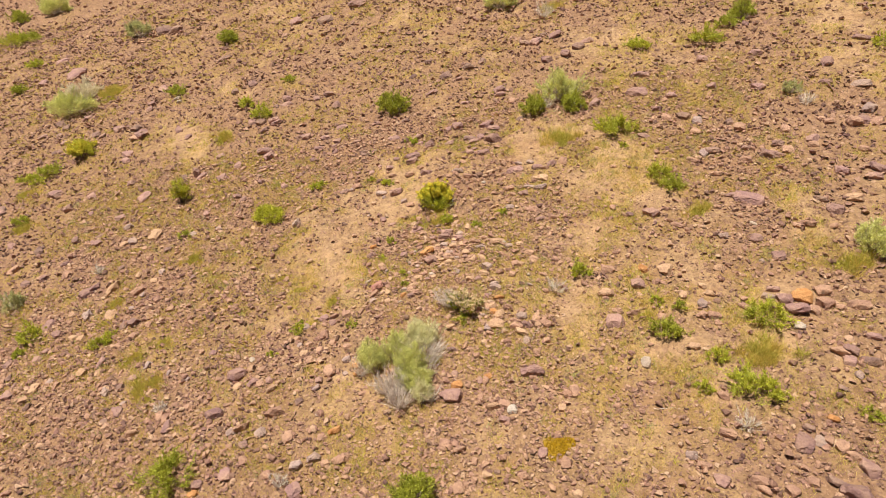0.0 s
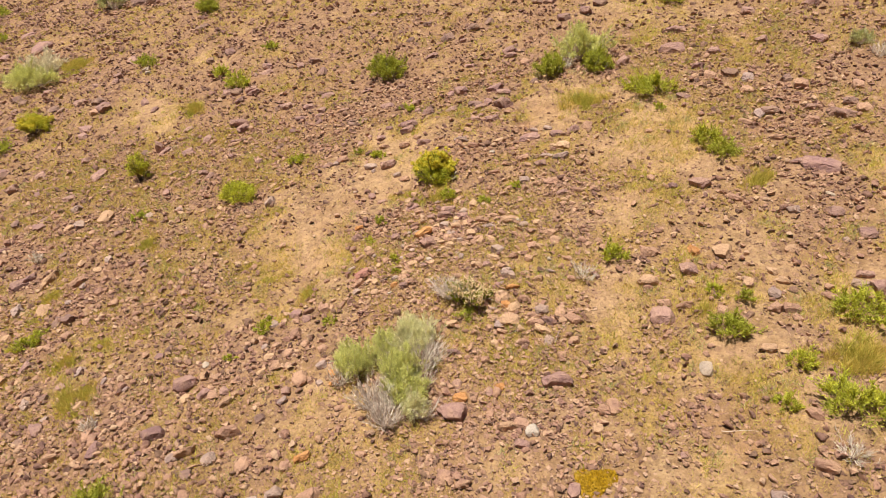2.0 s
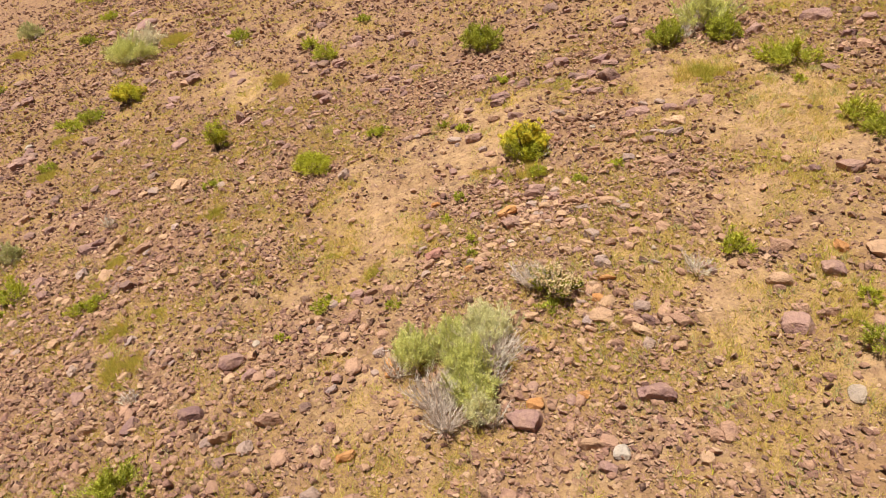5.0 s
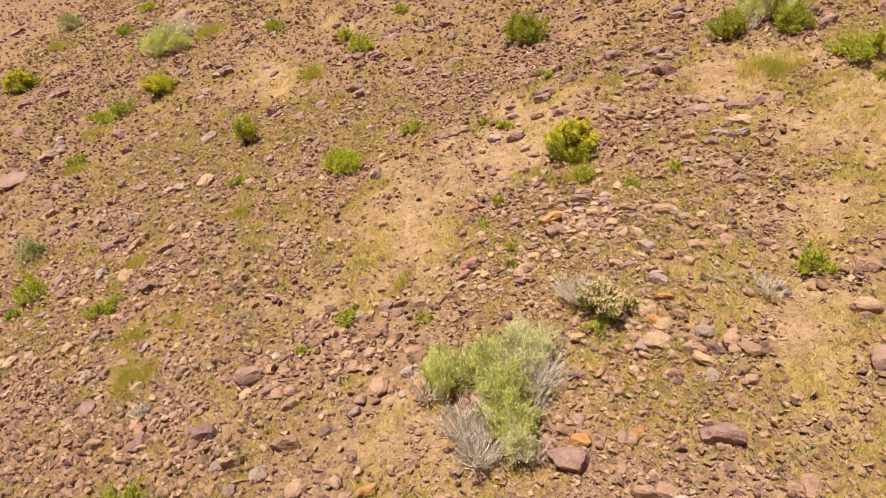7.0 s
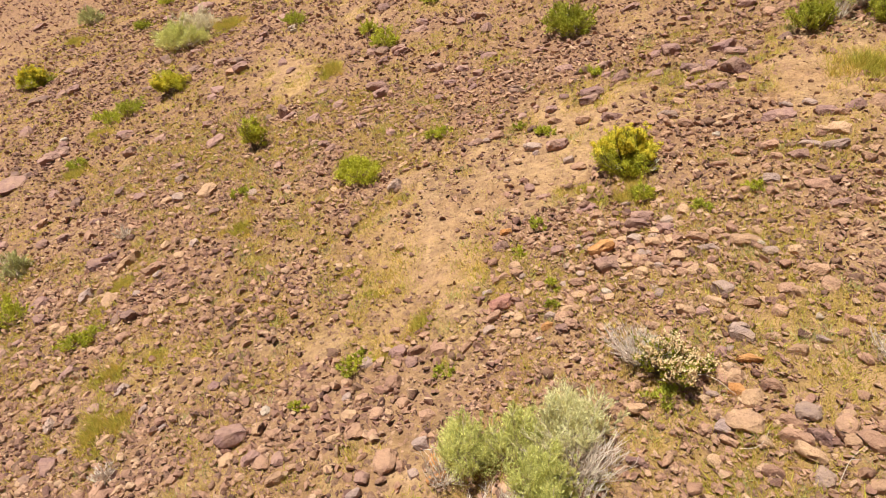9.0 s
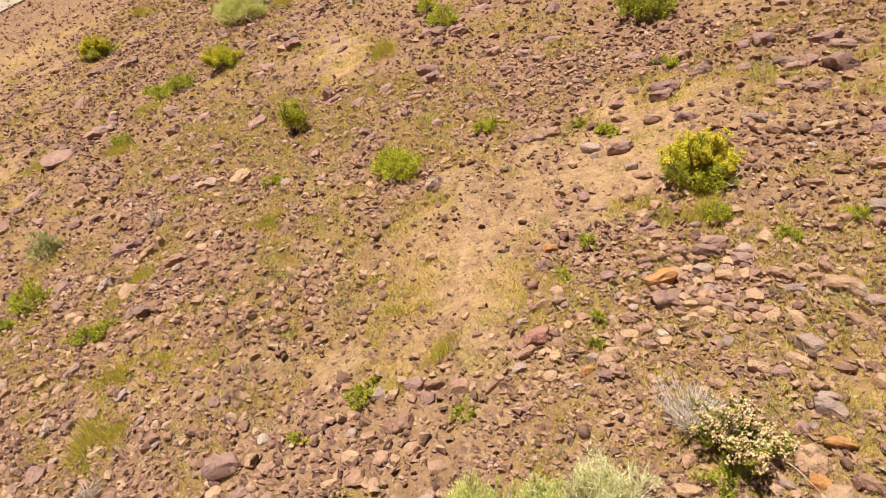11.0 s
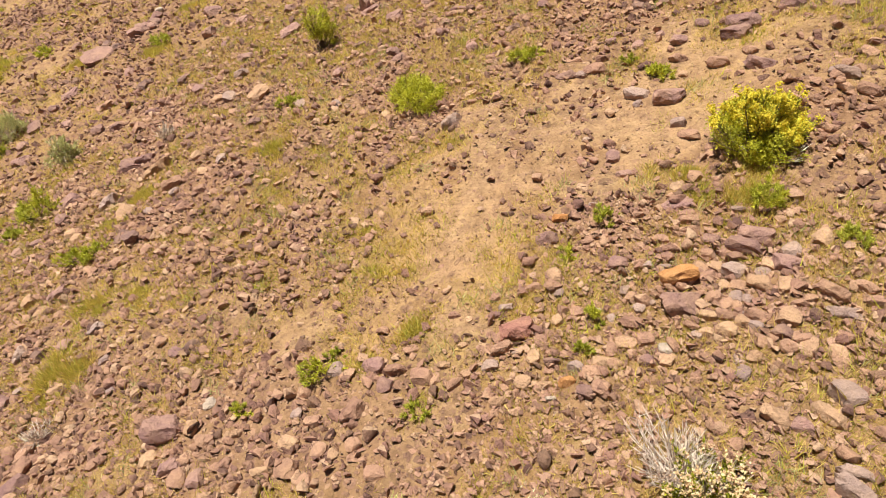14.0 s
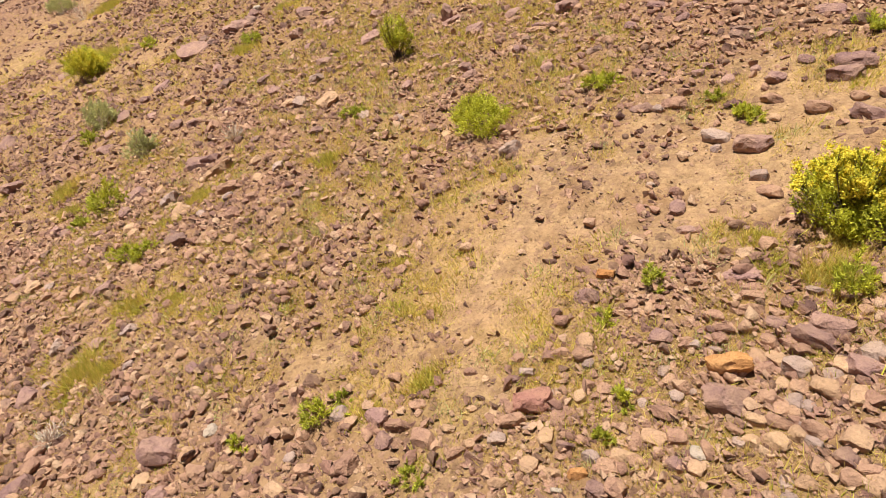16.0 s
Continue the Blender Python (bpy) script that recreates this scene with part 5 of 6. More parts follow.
grey_bush(-7.83, 10.88, 0.48, 0.34, 82)
leafy_weed(-7.01, 9.96, 0.52, 0.32, 83)
grass_clump(-8.38, 10.03, 0.42, 0.21, 84)
grass_clump(-7.79, 9.74, 0.35, 0.15, 85)
dead_bush(-6.41, 11.37, 0.32, 0.19, 86)
dead_bush(-18.40, 14.95, 1.08, 0.46, 87)
grey_bush(-21.17, 15.54, 0.88, 0.45, 88)
grass_clump(-17.86, 15.35, 1.01, 0.43, 89)
leafy_weed(-0.83, 10.66, 0.22, 0.13, 90)
leafy_weed(-0.97, 10.33, 0.16, 0.08, 91)
leafy_weed(-0.60, 9.85, 0.14, 0.12, 92)
leafy_weed(-0.56, 9.61, 0.12, 0.07, 93)
grass_clump(-0.45, 11.13, 0.19, 0.10, 94)
leafy_weed(-1.01, 12.43, 0.24, 0.10, 95)
leafy_weed(-1.35, 12.66, 0.15, 0.06, 96)
leafy_weed(-2.38, 12.81, 0.27, 0.08, 97)
leafy_weed(-0.64, 13.65, 0.36, 0.11, 98)
grass_clump(-0.25, 10.95, 0.16, 0.08, 99)
leafy_weed(0.10, 10.95, 0.28, 0.17, 100)
grass_clump(-0.08, 11.25, 0.26, 0.13, 101)
leafy_weed(-2.17, 9.22, 0.16, 0.07, 102)
grass_clump(-4.37, 8.54, 0.31, 0.13, 103)
leafy_weed(-5.49, 9.61, 0.30, 0.10, 104)
leafy_weed(-1.37, 9.00, 0.16, 0.06, 105)
grass_clump(-0.06, 10.70, 0.14, 0.06, 106)
leafy_weed(1.09, 10.85, 0.19, 0.08, 107)
leafy_weed(0.62, 10.67, 0.22, 0.07, 108)
grass_clump(-0.00, 10.99, 0.51, 0.15, 109)
grass_clump(0.66, 8.08, 0.24, 0.08, 110)
leafy_weed(0.36, 8.66, 0.30, 0.09, 111)
grass_clump(-0.06, 8.10, 0.24, 0.10, 112)
grass_clump(-4.92, 9.15, 0.62, 0.13, 115)
grass_clump(-1.92, 9.21, 0.19, 0.08, 117)
leafy_weed(-2.55, 8.64, 0.16, 0.07, 119)
leafy_weed(-7.10, 9.64, 0.30, 0.13, 120)
grass_clump(-10.67, 13.17, 0.65, 0.19, 121)
leafy_weed(-12.20, 13.47, 0.41, 0.14, 122)
leafy_weed(-9.16, 13.71, 0.44, 0.15, 123)
dead_bush(-4.07, 8.00, 0.27, 0.09, 125)
grass_clump(-2.28, 9.97, 0.25, 0.06, 126)
grass_clump(-2.72, 10.36, 0.23, 0.06, 127)
grass_clump(-4.45, 9.32, 0.37, 0.08, 128)
grass_clump(-4.35, 8.22, 0.31, 0.09, 129)
grass_clump(-13.37, 13.10, 1.03, 0.26, 130)
grass_clump(-9.54, 14.74, 0.64, 0.16, 131)
grass_clump(-5.72, 10.00, 0.32, 0.11, 132)
grass_clump(-4.56, 11.21, 0.53, 0.14, 135)
grass_clump(-5.68, 10.40, 0.63, 0.13, 137)
leafy_weed(-4.91, 11.97, 0.29, 0.12, 138)
leafy_weed(-2.21, 9.05, 0.27, 0.14, 139)
grass_clump(-1.72, 9.56, 0.42, 0.11, 140)


def branch(x0, y0, x1, y1, thick, seed, label="grey dead branch lying on the stony soil"):
    """A bent dead branch on the ground with a side shoot."""
    rng = np.random.default_rng(seed)
    s = np.linspace(0, 1, 8)
    bend = rng.normal(0, 0.10, 2) * math.hypot(x1 - x0, y1 - y0)
    px, py = x0 + (x1 - x0) * s + bend[0] * np.sin(s * np.pi), y0 + (y1 - y0) * s + bend[1] * np.sin(s * np.pi * 1.5)
    path = np.stack([px, py, ground(px, py) + 0.035 + 0.03 * np.sin(s * np.pi)], -1)
    shoot = path[4] + np.linspace(0, 1, 8)[:, None] * np.array([(y1 - y0) * 0.3, (x0 - x1) * 0.3, 0.06])
    root = new("dead_branch", mesh_of("dead_branch", *tubes(path[None], np.array([thick]), 6), LEAF["twig"], True))
    part("side_shoot", mesh_of("side_shoot", *tubes(shoot[None], np.array([thick * 0.6]), 5), LEAF["twig"], True), root)
    return tagged(root, label, "branch", "dead branches")


branch(0.50, 8.80, 0.78, 8.66, 0.003, 1)
branch(2.62, 6.68, 2.92, 6.60, 0.003, 2)
branch(0.78, 8.24, 0.95, 8.30, 0.002, 3)
branch(1.28, 8.00, 1.43, 8.22, 0.002, 4)
branch(2.84, 6.06, 2.96, 5.94, 0.005, 5)
dead_bush(1.72, 8.90, 0.44, 0.18, 301)
dead_bush(3.58, 6.25, 0.42, 0.14, 302)
dead_bush(-4.05, 7.95, 0.24, 0.12, 303)
dead_bush(-2.03, 6.55, 0.34, 0.20, 304)


def moss_mat(x, y, w):
    rng = np.random.default_rng(5)
    n = 1500
    a, r = rng.uniform(0, 2 * np.pi, n), np.sqrt(rng.uniform(0, 1, n)) * w * 0.5
    r = r * (1 + 0.25 * np.sin(a * 3 + 1))
    px, py = x + np.cos(a) * r, y + np.sin(a) * r * 0.75
    v, f = heads(rng, np.stack([px, py, ground(px, py) + 0.03 * np.cos(r / w * 2.6)], -1), rng.uniform(0.008, 0.018, n))
    return tagged(new("moss_mat", mesh_of("moss_mat", v, f, LEAF["moss"])), "low mustard yellow moss mat on bare soil", "moss")


moss_mat(1.44, 6.42, 0.34)
tagged(rock_object("rock", -5.27, 13.98, 0.16, 0.12, 0.24, 0, "purple"), "pointed brown stone standing upright in the slope", "rock", "rocks on the hillside")

# thin grass that nobody could count
def grass_cover(name, label, seed, tufts, box, material, each, tall, spread=0.035):
    rng = np.random.default_rng(seed)
    x, y = rng.uniform(box[0], box[1], tufts), rng.uniform(box[2], box[3], tufts)
    keep = rng.uniform(size=tufts) < grassiness(x, y)
    x, y = np.repeat(x[keep], each), np.repeat(y[keep], each)
    x, y = x + rng.normal(0, spread, len(x)), y + rng.normal(0, spread, len(x))
    way = np.stack([rng.normal(0, 0.55, len(x)), rng.normal(0, 0.55, len(x)), rng.uniform(0.5, 1.2, len(x))], -1)
    at = np.stack([x, y, ground(x, y) - 0.008], -1)
    v, f = leaves(rng, at, way, rng.uniform(0.35, 1, len(x)) * tall, rng.uniform(0.045, 0.08, len(x)) * tall)
    return tagged(new(name, mesh_of(name, v, f, LEAF[material])), label, "grass", kind="stuff")


grass_cover("thin_grass", "thin yellow-green grass between the stones", 61, 36000, NEAR, "grass", 15, 0.06)
grass_cover("green_grass", "sparse fresh green grass between the stones", 65, 6000, NEAR, "olive", 10, 0.07)
grass_cover("dry_grass", "fuzzy mustard yellow tufts of low dry grass", 71, 4600, NEAR, "grass", 60, 0.075, 0.06)
grass_cover("dry_grass", "thin dry straw grass between the stones", 62, 12000, NEAR, "straw", 12, 0.075)
grass_cover("thin_grass", "thin yellow-green grass on the farther slope", 63, 42000, MIDDLE, "grass", 8, 0.10)
grass_cover("dry_grass", "fuzzy mustard yellow tufts on the farther slope", 72, 5000, MIDDLE, "grass", 40, 0.10, 0.075)
grass_cover("green_grass", "sparse green grass on the farther slope", 66, 9000, MIDDLE, "bright", 7, 0.12)
grass_cover("small_weeds", "small olive green weeds between the stones", 67, 1100, NEAR, "grey", 60, 0.10, 0.05)
grass_cover("small_weeds", "small yellow-green weeds between the stones", 68, 1900, NEAR, "olive", 50, 0.09, 0.045)
grass_cover("small_weeds", "small green weeds on the farther slope", 69, 3000, MIDDLE, "olive", 40, 0.12, 0.06)
grass_cover("dry_grass", "thin dry grass on the farther slope", 64, 14000, WIDE, "grass", 6, 0.16)

# the single small stones of the ground
stone(-10.03, 12.61, 0.12, 0.15, 0.06, 63, "dark")
stone(-7.46, 12.67, 0.12, 0.14, 0.05, 55, "purple")
stone(-6.94, 12.64, 0.14, 0.13, 0.05, 54, "dark")
stone(-10.97, 12.08, 0.15, 0.18, 0.07, 67, "purple")
stone(-5.97, 11.37, 0.15, 0.11, 0.06, 57, "dark")
stone(-5.51, 11.04, 0.13, 0.12, 0.06, 57, "tan")
stone(-5.58, 14.03, 0.14, 0.17, 0.06, 41, "dark")
stone(-4.27, 11.99, 0.11, 0.13, 0.05, 44, "grey")
stone(-4.79, 12.00, 0.13, 0.15, 0.06, 47, "grey")
stone(-4.68, 12.57, 0.14, 0.17, 0.07, 43, "purple")
stone(-4.78, 13.09, 0.08, 0.10, 0.04, 41, "dark")
stone(-4.70, 13.12, 0.11, 0.09, 0.05, 41, "purple")
stone(-3.82, 13.57, 0.12, 0.14, 0.05, 33, "dark")
stone(-3.18, 13.04, 0.14, 0.14, 0.07, 31, "purple")
stone(-3.33, 13.52, 0.10, 0.08, 0.04, 30, "dark")
stone(-2.89, 13.33, 0.10, 0.09, 0.04, 28, "dark")
stone(-3.58, 11.94, 0.10, 0.12, 0.05, 40, "tan")
stone(-3.55, 11.68, 0.11, 0.07, 0.05, 41, "tan")
stone(-2.74, 12.20, 0.15, 0.07, 0.04, 32, "tan")
stone(-2.65, 12.07, 0.12, 0.06, 0.04, 32, "brown")
stone(-2.45, 12.19, 0.13, 0.06, 0.03, 29, "brown")
stone(-3.68, 11.48, 0.10, 0.12, 0.04, 44, "brown")
stone(-1.64, 12.69, 0.13, 0.08, 0.06, 20, "brown")
stone(-1.74, 12.43, 0.11, 0.07, 0.05, 22, "grey")
stone(-1.07, 11.96, 0.09, 0.06, 0.04, 16, "grey")
stone(-1.65, 12.94, 0.12, 0.07, 0.04, 19, "purple")
stone(-1.64, 13.06, 0.12, 0.07, 0.05, 19, "purple")
stone(-2.40, 13.48, 0.15, 0.08, 0.05, 24, "brown")
stone(-2.69, 13.76, 0.15, 0.15, 0.07, 25, "purple")
stone(-2.84, 13.36, 0.12, 0.08, 0.05, 27, "dark")
stone(-1.37, 12.87, 0.11, 0.13, 0.05, 17, "purple")
stone(-1.23, 13.02, 0.09, 0.09, 0.04, 15, "purple")
stone(-0.90, 13.08, 0.13, 0.08, 0.06, 12, "purple")
stone(-0.41, 12.68, 0.14, 0.07, 0.06, 8, "brown")
stone(-1.39, 13.65, 0.15, 0.07, 0.04, 15, "purple")
stone(-0.84, 12.44, 0.08, 0.07, 0.04, 12, "tan")
stone(-1.11, 13.75, 0.14, 0.06, 0.04, 12, "dark")
stone(-1.86, 12.66, 0.09, 0.06, 0.04, 22, "brown")
stone(-1.16, 10.64, 0.13, 0.09, 0.06, 24, "rust")
stone(-1.04, 11.33, 0.12, 0.15, 0.06, 18, "purple")
stone(-0.87, 11.12, 0.14, 0.06, 0.04, 17, "purple")
stone(-1.32, 11.51, 0.07, 0.04, 0.03, 21, "grey")
stone(-0.68, 11.72, 0.13, 0.07, 0.06, 12, "grey")
stone(-0.99, 10.81, 0.07, 0.04, 0.03, 20, "grey")
stone(-1.23, 11.06, 0.05, 0.05, 0.02, 22, "brown")
stone(-0.81, 11.37, 0.05, 0.04, 0.02, 15, "brown")
stone(-0.63, 10.69, 0.09, 0.05, 0.04, 15, "brown")
stone(-0.34, 10.76, 0.14, 0.06, 0.04, 11, "brown")
stone(-0.31, 10.70, 0.14, 0.06, 0.06, 10, "brown")
stone(-0.04, 10.84, 0.10, 0.04, 0.05, 5, "grey")
stone(0.12, 11.04, 0.09, 0.06, 0.04, 3, "purple")
stone(0.15, 11.11, 0.11, 0.05, 0.04, 2, "brown")
stone(-0.13, 10.58, 0.14, 0.09, 0.06, 7, "purple")
stone(-0.27, 10.60, 0.14, 0.06, 0.06, 10, "brown")
stone(-0.41, 10.49, 0.10, 0.06, 0.05, 13, "brown")
stone(-0.68, 11.29, 0.08, 0.05, 0.04, 14, "brown")
stone(-0.89, 10.46, 0.09, 0.04, 0.04, 21, "brown")
stone(0.21, 10.81, 0.08, 0.07, 0.04, 1, "tan")
stone(-0.56, 11.23, 0.06, 0.04, 0.03, 12, "purple")
stone(-1.06, 9.38, 0.12, 0.08, 0.05, 33, "grey")
stone(-0.98, 10.09, 0.13, 0.14, 0.06, 25, "tan")
stone(-1.06, 9.99, 0.12, 0.05, 0.05, 27, "brown")
stone(-1.17, 9.80, 0.11, 0.07, 0.05, 31, "grey")
stone(-1.20, 9.73, 0.06, 0.04, 0.03, 32, "purple")
stone(-1.07, 9.79, 0.05, 0.04, 0.02, 29, "brown")
stone(-1.50, 9.69, 0.09, 0.05, 0.04, 37, "brown")
stone(-1.38, 9.69, 0.05, 0.06, 0.02, 35, "tan")
stone(-0.84, 9.50, 0.09, 0.11, 0.04, 27, "tan")
stone(-0.84, 9.62, 0.09, 0.11, 0.04, 26, "brown")
stone(-0.95, 9.50, 0.06, 0.06, 0.03, 30, "grey")
stone(-0.72, 9.50, 0.11, 0.05, 0.05, 25, "purple")
stone(-0.57, 9.50, 0.12, 0.06, 0.06, 22, "grey")
stone(-0.58, 9.39, 0.10, 0.05, 0.05, 23, "rust")
stone(-0.82, 9.33, 0.11, 0.10, 0.05, 29, "tan")
stone(-0.70, 9.35, 0.11, 0.06, 0.05, 26, "tan")
stone(-0.45, 9.36, 0.12, 0.10, 0.05, 20, "purple")
stone(-0.38, 9.40, 0.13, 0.12, 0.06, 18, "brown")
stone(-0.44, 9.57, 0.12, 0.09, 0.06, 18, "tan")
stone(-0.47, 9.48, 0.11, 0.10, 0.05, 20, "brown")
stone(-0.42, 9.67, 0.08, 0.10, 0.04, 17, "brown")
stone(-0.36, 9.72, 0.14, 0.10, 0.06, 15, "tan")
stone(-0.51, 9.90, 0.06, 0.06, 0.03, 17, "grey")
stone(-0.51, 10.12, 0.08, 0.09, 0.04, 16, "grey")
stone(-0.61, 10.29, 0.14, 0.09, 0.06, 17, "purple")
stone(-0.89, 9.99, 0.07, 0.08, 0.03, 24, "grey")
stone(-0.94, 9.74, 0.07, 0.05, 0.03, 27, "grey")
stone(-1.36, 9.32, 0.09, 0.06, 0.04, 40, "tan")
stone(-1.31, 9.47, 0.07, 0.04, 0.03, 37, "tan")
stone(-1.18, 9.30, 0.10, 0.06, 0.04, 37, "tan")
stone(-1.23, 9.22, 0.13, 0.06, 0.05, 39, "brown")
stone(-0.72, 9.89, 0.10, 0.08, 0.04, 22, "brown")
stone(-0.81, 9.78, 0.08, 0.09, 0.04, 24, "tan")
stone(-0.91, 9.18, 0.11, 0.06, 0.05, 33, "tan")
stone(-0.45, 10.08, 0.08, 0.09, 0.04, 15, "brown")
stone(-0.61, 9.94, 0.05, 0.04, 0.02, 19, "white")
stone(-0.21, 9.62, 0.10, 0.08, 0.04, 12, "purple")
stone(-0.63, 9.28, 0.07, 0.03, 0.03, 25, "white")
stone(-0.37, 9.99, 0.08, 0.07, 0.04, 14, "grey")
stone(-0.31, 10.04, 0.04, 0.04, 0.02, 13, "grey")
stone(-0.04, 10.37, 0.12, 0.11, 0.05, 6, "tan")
stone(-0.12, 10.34, 0.11, 0.13, 0.05, 8, "tan")
stone(-0.07, 10.28, 0.10, 0.09, 0.04, 7, "brown")
stone(-0.02, 10.50, 0.08, 0.10, 0.04, 6, "brown")
stone(-0.12, 10.46, 0.10, 0.08, 0.05, 7, "brown")
stone(0.23, 10.42, 0.10, 0.10, 0.04, 1, "tan")
stone(0.21, 10.34, 0.10, 0.09, 0.04, 2, "grey")
stone(0.11, 10.22, 0.10, 0.09, 0.04, 4, "brown")
stone(0.04, 10.22, 0.07, 0.08, 0.03, 5, "tan")
stone(0.00, 10.10, 0.11, 0.09, 0.05, 6, "brown")
stone(0.12, 10.13, 0.08, 0.09, 0.03, 4, "grey")
stone(0.18, 10.13, 0.07, 0.07, 0.03, 2, "grey")
stone(0.08, 10.07, 0.09, 0.10, 0.04, 4, "brown")
stone(0.35, 10.25, 0.11, 0.14, 0.05, -1, "tan")
stone(0.32, 10.53, 0.12, 0.14, 0.05, -0, "grey")
stone(0.41, 10.02, 0.13, 0.13, 0.06, -2, "tan")
stone(0.01, 9.96, 0.12, 0.06, 0.06, 6, "tan")
stone(0.11, 9.98, 0.14, 0.06, 0.06, 4, "brown")
stone(0.20, 10.02, 0.09, 0.04, 0.04, 2, "grey")
stone(0.20, 9.96, 0.10, 0.08, 0.05, 2, "tan")
stone(0.13, 9.89, 0.13, 0.09, 0.06, 4, "tan")
stone(0.26, 9.94, 0.10, 0.05, 0.05, 1, "grey")
stone(-0.13, 9.70, 0.10, 0.07, 0.04, 10, "white")
stone(-0.34, 10.37, 0.10, 0.07, 0.05, 12, "brown")
stone(-0.43, 10.30, 0.07, 0.06, 0.03, 14, "grey")
stone(-0.32, 10.30, 0.09, 0.04, 0.04, 12, "grey")
stone(-0.48, 10.30, 0.08, 0.05, 0.04, 15, "brown")
stone(-0.34, 10.43, 0.12, 0.05, 0.06, 11, "brown")
stone(-0.26, 9.76, 0.12, 0.09, 0.06, 13, "brown")
stone(-0.11, 9.63, 0.09, 0.08, 0.04, 10, "tan")
stone(0.47, 10.04, 0.07, 0.07, 0.03, -4, "brown")
stone(0.50, 10.04, 0.07, 0.08, 0.03, -4, "brown")
stone(0.41, 9.91, 0.12, 0.09, 0.06, -3, "purple")
stone(0.44, 10.13, 0.11, 0.05, 0.05, -3, "brown")
stone(0.04, 9.85, 0.09, 0.06, 0.04, 6, "tan")
stone(-0.05, 9.88, 0.10, 0.05, 0.05, 8, "brown")
stone(-0.01, 9.82, 0.07, 0.05, 0.03, 7, "grey")
stone(0.24, 9.73, 0.07, 0.08, 0.03, 1, "grey")
stone(0.31, 9.75, 0.11, 0.08, 0.05, -0, "tan")
stone(0.07, 9.69, 0.11, 0.06, 0.05, 5, "brown")
stone(0.49, 9.89, 0.12, 0.06, 0.05, -4, "brown")
stone(0.45, 9.83, 0.11, 0.08, 0.05, -3, "brown")
stone(-6.49, 10.37, 0.13, 0.12, 0.06, 66, "tan")
stone(-6.02, 10.05, 0.12, 0.13, 0.05, 67, "brown")
stone(-5.34, 9.97, 0.11, 0.07, 0.04, 65, "brown")
stone(-6.69, 9.43, 0.13, 0.15, 0.06, 73, "purple")
stone(-6.63, 9.63, 0.14, 0.12, 0.06, 72, "purple")
stone(-7.05, 9.17, 0.13, 0.10, 0.05, 76, "dark")
stone(-6.03, 8.77, 0.14, 0.10, 0.05, 77, "brown")
stone(-6.19, 8.87, 0.13, 0.12, 0.06, 77, "grey")
stone(-5.21, 10.45, 0.13, 0.10, 0.06, 60, "grey")
stone(-5.32, 10.18, 0.09, 0.10, 0.04, 63, "grey")
stone(-6.09, 9.78, 0.15, 0.15, 0.07, 69, "tan")
stone(-5.71, 8.95, 0.15, 0.18, 0.07, 75, "tan")
stone(-4.76, 8.70, 0.14, 0.17, 0.07, 75, "purple")
stone(-4.68, 8.47, 0.15, 0.10, 0.07, 77, "tan")
stone(-4.73, 8.23, 0.10, 0.12, 0.05, 80, "grey")
stone(-4.19, 8.69, 0.12, 0.07, 0.05, 73, "grey")
stone(-4.89, 8.52, 0.12, 0.11, 0.06, 77, "dark")
stone(-3.82, 8.48, 0.07, 0.08, 0.03, 74, "grey")
stone(-3.53, 8.91, 0.11, 0.13, 0.05, 67, "purple")
stone(-3.38, 7.99, 0.14, 0.07, 0.06, 80, "brown")
stone(-3.65, 7.94, 0.11, 0.14, 0.05, 81, "brown")
stone(-4.93, 7.94, 0.11, 0.14, 0.05, 83, "dark")
stone(-6.84, 17.64, 0.15, 0.18, 0.06, 27, "white")
stone(-7.47, 13.47, 0.12, 0.14, 0.06, 40, "purple")
stone(-3.98, 16.34, 0.10, 0.13, 0.05, 18, "dark")
stone(-4.61, 15.59, 0.12, 0.09, 0.04, 22, "purple")
stone(-3.62, 14.28, 0.14, 0.15, 0.07, 20, "brown")
stone(-0.43, 13.53, 0.14, 0.09, 0.05, 2, "purple")
stone(0.16, 13.83, 0.14, 0.11, 0.06, -2, "purple")
stone(0.79, 13.34, 0.15, 0.16, 0.07, -6, "purple")
stone(0.64, 12.96, 0.14, 0.08, 0.05, -5, "purple")
stone(1.66, 12.10, 0.15, 0.09, 0.07, -13, "grey")
stone(0.78, 11.80, 0.08, 0.07, 0.03, -7, "white")
stone(0.30, 11.92, 0.13, 0.06, 0.05, -3, "brown")
stone(1.27, 11.25, 0.14, 0.07, 0.06, -12, "brown")
stone(0.42, 12.55, 0.14, 0.08, 0.06, -4, "brown")
stone(1.67, 10.33, 0.13, 0.06, 0.05, -17, "tan")
stone(1.25, 10.24, 0.14, 0.07, 0.06, -14, "brown")
stone(0.47, 10.64, 0.12, 0.14, 0.06, -5, "tan")
stone(0.71, 10.32, 0.15, 0.07, 0.07, -8, "brown")
stone(0.79, 10.20, 0.12, 0.06, 0.06, -9, "brown")
stone(1.03, 10.06, 0.08, 0.07, 0.04, -12, "white")
stone(1.10, 9.96, 0.14, 0.08, 0.07, -13, "grey")
stone(1.04, 10.25, 0.13, 0.06, 0.06, -11, "tan")
stone(0.59, 9.42, 0.11, 0.09, 0.05, -8, "purple")
stone(0.93, 9.46, 0.14, 0.06, 0.06, -12, "brown")
stone(1.18, 9.57, 0.14, 0.11, 0.07, -14, "brown")
stone(1.47, 9.57, 0.15, 0.15, 0.07, -18, "brown")
stone(0.28, 9.65, 0.08, 0.09, 0.04, -4, "grey")
stone(1.36, 9.29, 0.06, 0.06, 0.03, -17, "white")
